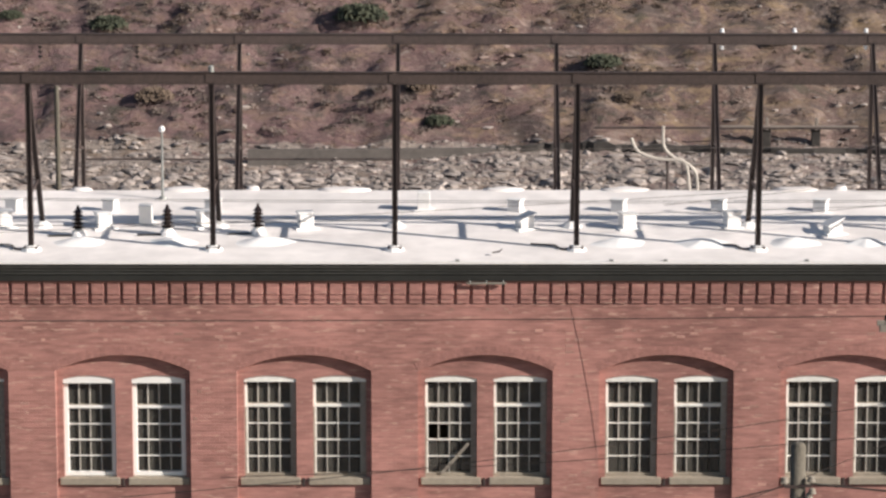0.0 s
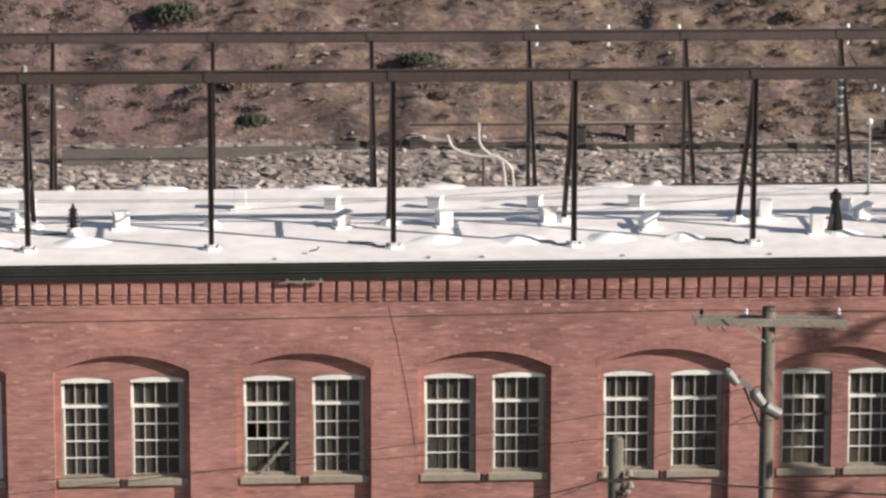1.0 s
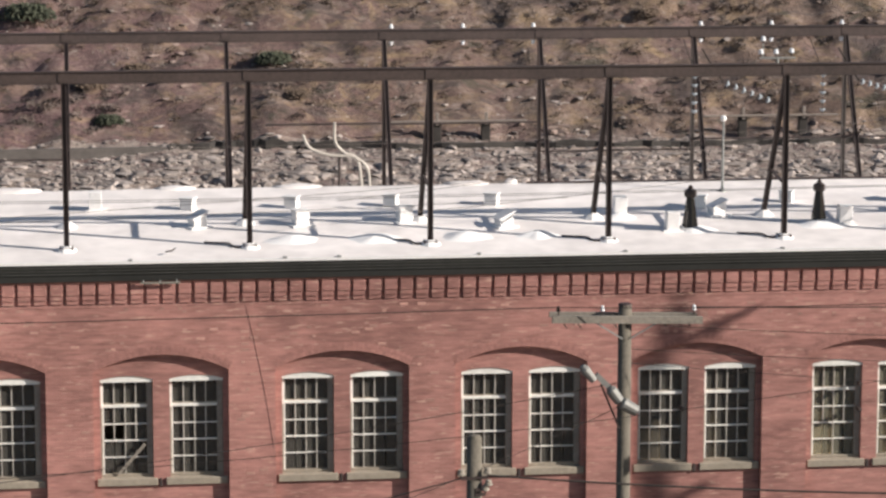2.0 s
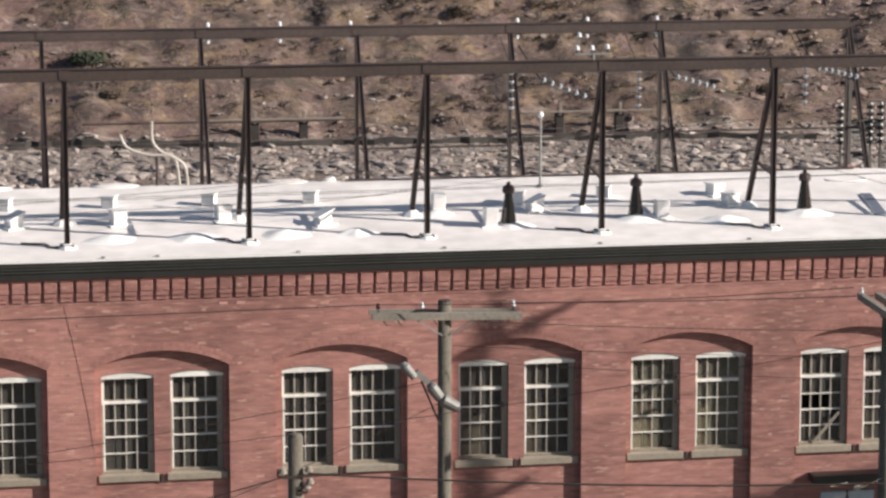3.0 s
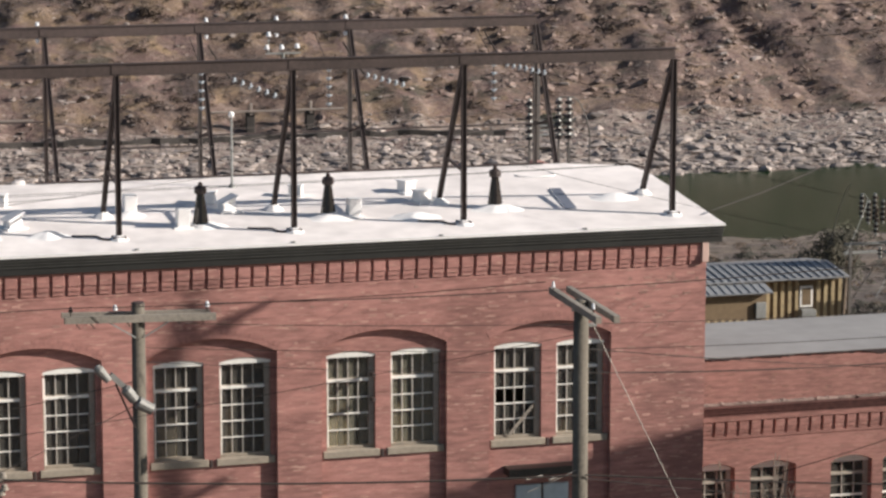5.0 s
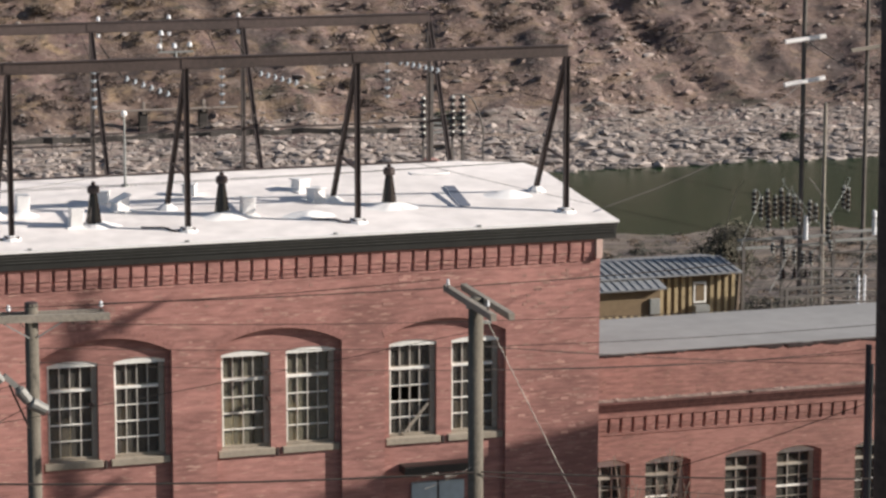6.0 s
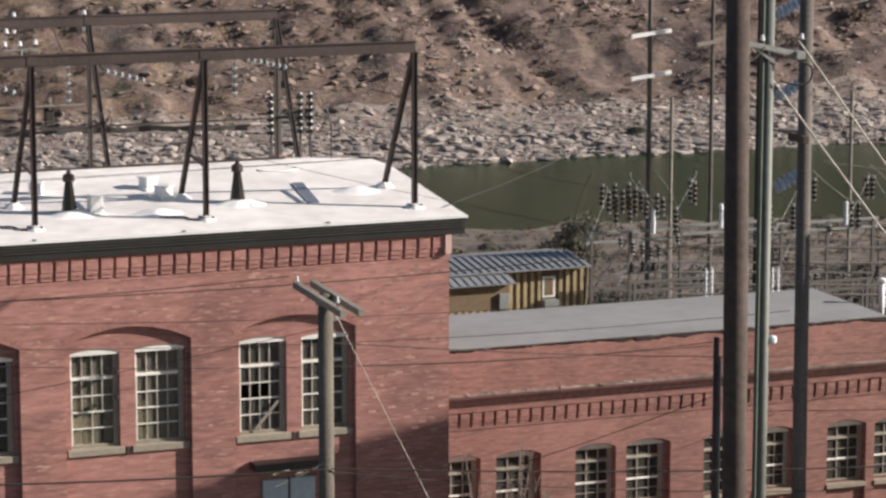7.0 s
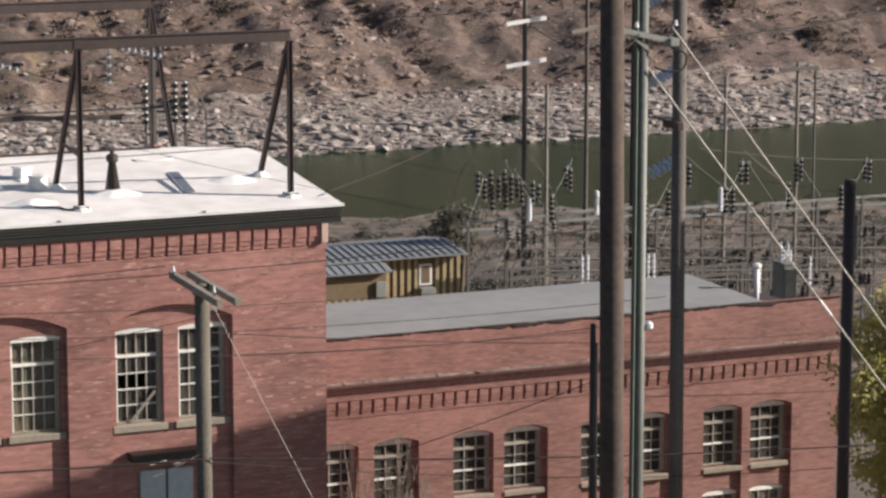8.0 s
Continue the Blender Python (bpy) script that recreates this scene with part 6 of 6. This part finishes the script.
for p, q, sag in ((spot(.452, -.16, SY), spot(.444, -.182, SY + 2), -0.6), (spot(.478, -.160, SY), spot(.490, -.180, SY), -0.3), (spot(.5614, -.1325, 138), spot(.5935, -.131, 138), 0.2), (spot(.4752, -.108, 140), spot(.5345, -.131, 125), 0.6),
                  (spot(.4752, -.124, 140), spot(.43, -.14, 120), 0.6), (spot(.5935, -.131, 138), spot(.66, -.130, 138), 0.2), (spot(.55, -.160, 125), spot(.66, -.170, 125), 0.3), (spot(.46, -.178, 125), spot(.65, -.186, 125), 0.5),
                  (spot(.4752, -.09, 140), spot(.40, -.085, 160), 0.8), (spot(.4752, -.1, 140), spot(.38, -.098, 150), 0.8), (spot(.50, -.1, 140), spot(.60, -.09, 150), 0.8), (spot(.57, -.162, 125), spot(.592, -.178, 125), 0.1), (spot(.545, -.163, 125), spot(.565, -.178, 125), 0.1)):
    wire("yard_wire", p, q, sag, 0.02, GALV_DULL, "thin grey switchyard wire", "wire", "switchyard wires")

# riser structure beyond the roof's end and a low rail on the far bank
riser = thing("riser_frame", "grey steel riser with stacked dark insulators by the river", "riser", at=(32.93, 100, GZ))
part("mast", beam(bmesh.new(), (0, 0, 0), (0, 0, 12.4 - GZ), 0.13, 0.13), GALV_DULL, riser)
for x in (-0.30, 0.80, 1.18):
    top = 11.55 - GZ
    part("rod", tubed((x, 0, top - 1.75), (x, 0, top + 0.05), 0.04, sides=6), GALV_DULL, riser)
    for i in range(6):
        part("shed", lathe(bmesh.new(), [(0.05, 0), (0.17, 0.02), (0.15, 0.10), (0.05, 0.13)], (x, 0, top - 0.2 - i * 0.25), 9), PORCELAIN_BROWN, riser)
        part("cap", lathe(bmesh.new(), [(0.05, 0), (0.09, 0.02), (0.05, 0.09)], (x, 0, top - 0.06 - i * 0.25), 8), GALV, riser)
    part("leg", beam(bmesh.new(), (x, 0, 0), (x, 0, top - 1.75), 0.08, 0.08), GALV_DULL, riser)
for k in range(4):
    z = 10.75 - GZ - k * 0.17
    part("rung", boxed(-0.45, 1.35, -0.03, 0.03, z, z + 0.06), GALV, riser)
bent_pipe("bent_conduit", ((33.75, 100, 11.62), (34.35, 100, 11.55), (34.7, 100, 11.0), (34.9, 100, 10.2), (34.9, 100, 9.0), (34.9, 100, GZ)), 0.026, GALV_DULL, "curved grey pipe bending down to the ground", "conduit")
RAIL_PALE = material("bleached_timber", (0.25, 0.215, 0.19), 0.9, grain=10, amount=0.25)
for a0, a1, b, uprights in ((.102, .149, -.1258, (0.34, 0.70)), (.2105, .258, -.1252, (0.3, 0.75))):
    x, y = on_hill((a0 + a1) / 2, -.1335)
    x0, x1, z = a0 * y, a1 * y, EYE[2] + b * y - ground_z(x, y)
    f = thing("bank_rail", "weathered low timber rail on the far bank", "rail", "bank rails", (x, y, ground_z(x, y)))
    part("rail", boxed(x0 - x, x1 - x, -0.07, 0.05, z - 0.07, z + 0.07, 0.02), RAIL_PALE, f)
    for u in uprights:
        k = x0 + (x1 - x0) * u - x
        part("upright", boxed(k - 0.11, k + 0.11, 0.055, 0.25, z - 0.3, z + 0.62, 0.02), RAIL_PALE, f)
        part("pier", boxed(k - 0.32, k + 0.32, 0.26, 0.75, -0.8, z - 0.12, 0.04), dark_bank_mat, f, "dark stone pier")

# ---- trees ----


def tree(x, y, h, spread, leaf, label, seed, clumps=26):
    r = random.Random(seed)
    ob = thing("tree", label, "tree", at=(x, y, GZ))
    bm = tubed((0, 0, -0.2), (0.15, 0, h * 0.45), 0.2, 0.13)
    ends = []
    for i in range(9):
        a, z0 = r.uniform(0, 6.3), h * r.uniform(0.22, 0.45)
        e = Vector((math.cos(a) * spread * r.uniform(0.4, 0.8), math.sin(a) * spread * r.uniform(0.4, 0.8), h * r.uniform(0.5, 0.92)))
        tube(bm, (0.1, 0, z0), e, 0.07, 0.02, 6)
        ends.append(e)
    part("trunk", bm, BARK, ob)
    verts, faces = [], []
    for i in range(clumps):
        c = r.choice(ends) + Vector((r.gauss(0, spread * 0.28), r.gauss(0, spread * 0.28), r.gauss(0, h * 0.10)))
        rad = r.uniform(0.35, 0.8)
        for _ in range(110):
            d = Vector((r.gauss(0, 1), r.gauss(0, 1), r.gauss(0, 0.8))).normalized() * rad * r.random() ** 0.5
            u = Vector((r.gauss(0, 1), r.gauss(0, 1), r.gauss(0, 1))).normalized() * r.uniform(0.05, 0.11)
            w = u.orthogonal().normalized() * r.uniform(0.03, 0.07)
            k = len(verts)
            verts += [tuple(c + d - u), tuple(c + d + w), tuple(c + d + u), tuple(c + d - w)]
            faces.append((k, k + 1, k + 2, k + 3))
    me = bpy.data.meshes.new("crown")
    me.from_pydata(verts, [], faces)
    me.materials.append(leaf)
    crown = new("crown", me)
    crown.parent = ob
    return ob


tree(45.9, 70.5, 12.0, 2.5, LEAF, "yellow-green leafy tree at the end of the lower wing", 3, 680)
tree(.449 * 135, 135, 3.9, 1.5, OLIVE, "dull olive leafy tree behind the shed", 11, 34)

def bare_shrub(x, y, h, seed, label):
    """Leafless stems that fork twice."""
    r = random.Random(seed)
    ob = thing("bare_shrub", label, "shrub", "bare shrubs", (x, y, GZ))
    for _ in range(13):
        bm = bmesh.new()
        a = Vector((r.uniform(-0.15, 0.15), r.uniform(-0.15, 0.15), -0.1))
        b = Vector((r.uniform(-0.6, 0.6), r.uniform(-0.3, 0.2), h * r.uniform(0.55, 0.75)))
        tube(bm, a, b, 0.05, 0.03, 5)
        for _ in range(3):
            c = b.lerp(a, r.uniform(0, 0.3))
            d = c + Vector((r.uniform(-0.4, 0.4), r.uniform(-0.2, 0.2), h * r.uniform(0.12, 0.3)))
            tube(bm, c, d, 0.028, 0.015, 4)
            for _ in range(3):
                e = c.lerp(d, r.uniform(0.4, 0.9))
                tube(bm, e, e + Vector((r.uniform(-0.25, 0.25), r.uniform(-0.1, 0.1), r.uniform(0.1, 0.4))), 0.014, 0.008, 4)
        part("stem", bm, WOOD_GREY, ob)
    return ob


bare_shrub(32.35, 78.9, 7.4, 4, "leafless brown shrub standing before the lower brick wing")
bare_shrub(33.7, 78.9, 8.0, 9, "leafless brown shrub standing before the lower brick wing")

# plain block added down the street, out of view, to shade the wall
bm = bmesh.new()
lo = [bm.verts.new(p) for p in ((48.0, 53.0, GZ - 0.3), (62.0, 53.0, GZ - 0.3), (62.0, 59.5, GZ - 0.3), (48.0, 59.5, GZ - 0.3))]
hi = [bm.verts.new(p) for p in ((48.0, 53.0, 18.3), (62.0, 53.0, 20.9), (62.0, 59.5, 20.9), (48.0, 59.5, 18.4))]
for f in ((0, 1, 5, 4), (1, 2, 6, 5), (2, 3, 7, 6), (3, 0, 4, 7), (4, 5, 6, 7)):
    bm.faces.new([(lo + hi)[i] for i in f])
bmesh.ops.recalc_face_normals(bm, faces=bm.faces)
tagged(link_mesh("shade_block", bm, BRICK_LOW), "plain brick block added out of view to shade the wall", "building", kind="structure")

# ---- dentils: each brick corbel block on its own ----


def dentils(x0, x1, step, width, y, z0, z1, mat, parent):
    h = z1 - z0
    bm = bmesh.new()
    box(bm, -width / 2, width / 2, -0.090, 0.02, h * 0.42, h, 0.01)
    box(bm, -width / 2 + 0.004, width / 2 - 0.004, -0.068, 0.02, h * 0.2, h * 0.419)
    box(bm, -width / 2 + 0.008, width / 2 - 0.008, -0.042, 0.02, 0, h * 0.199)
    me = bpy.data.meshes.new("dentil")
    bm.to_mesh(me)
    bm.free()
    me.materials.append(mat)
    n = int((x1 - x0) / step)
    for i in range(n + 1):
        ob = new("dentil", me)
        ob.location = (x1 - i * step, y, z0)
        ob.parent = parent


dentils(-14.0, XR - 0.33, 0.383, 0.303, WY, 10.84, 11.37, BRICK, string_course)
annex_course = tagged(link_mesh("string_course_annex", boxed(LX0 + 0.01, LX1, LY - 0.03, LY - 0.002, 3.73, 3.80), BRICK_LOW), "brick string course of the lower wing", "cornice", kind="structure")
dentils(LX0 + 3.2, LX1 - 0.2, 0.385, 0.288, LY, 3.81, 4.265, BRICK_LOW, annex_course)

# ---- single bricks that stand proud of the walls ----
ODD_BRICK = material("odd_brick", (0.41, 0.232, 0.192), 0.88, grain=12, amount=0.2, random_piece=0.26)


def single_bricks(y, spans, count, parent, seed, mat):
    """Odd bricks laid on the courses of a wall face, a few millimetres proud."""
    r = random.Random(seed)
    kinds = []
    for width in (0.203, 0.203, 0.098):
        bm = boxed(0, width, -0.006, 0.02, 0, 0.063, 0.003)
        me = bpy.data.meshes.new("brick")
        bm.to_mesh(me)
        bm.free()
        me.materials.append(mat)
        kinds.append(me)
    taken = set()
    while len(taken) < count:
        x0, x1, z0, z1 = r.choice(spans)
        course = round(r.uniform(z0, z1) / 0.075)
        shift = 0.5 if course % 2 else 0.0
        k = round((r.uniform(x0, x1) + y) / 0.215 - shift)
        x = (k + shift) * 0.215 - y + 0.006
        if (course, k) in taken or not (x0 < x < x1 - 0.21):
            continue
        taken.add((course, k))
        ob = new("brick", r.choice(kinds))
        ob.location = (x, y, course * 0.075 + 0.006)
        ob.parent = parent


piers = [(xr + 0.02, xr + BAY - ARCH_W - 0.02, 4.6, 10.7) for xr in bays[1:-1]]
crowns = [(-14.0, XR - 0.2, 9.68, 10.7)] * 12 + [(bays[-1] + 0.02, XR - 0.02, 4.6, 10.7)] * 4
single_bricks(WY, piers + crowns, 290, wall_south, 21, ODD_BRICK)
single_bricks(LY, [(LX0 + 0.1, LX1 - 0.1, 4.75, 5.85)] * 2 + [(LX0 + 0.1, LX1 - 0.1, 3.05, 3.62)], 190, wall_annex, 22, material("odd_dark_brick", (0.275, 0.148, 0.122), 0.88, grain=12, amount=0.2, random_piece=0.22))
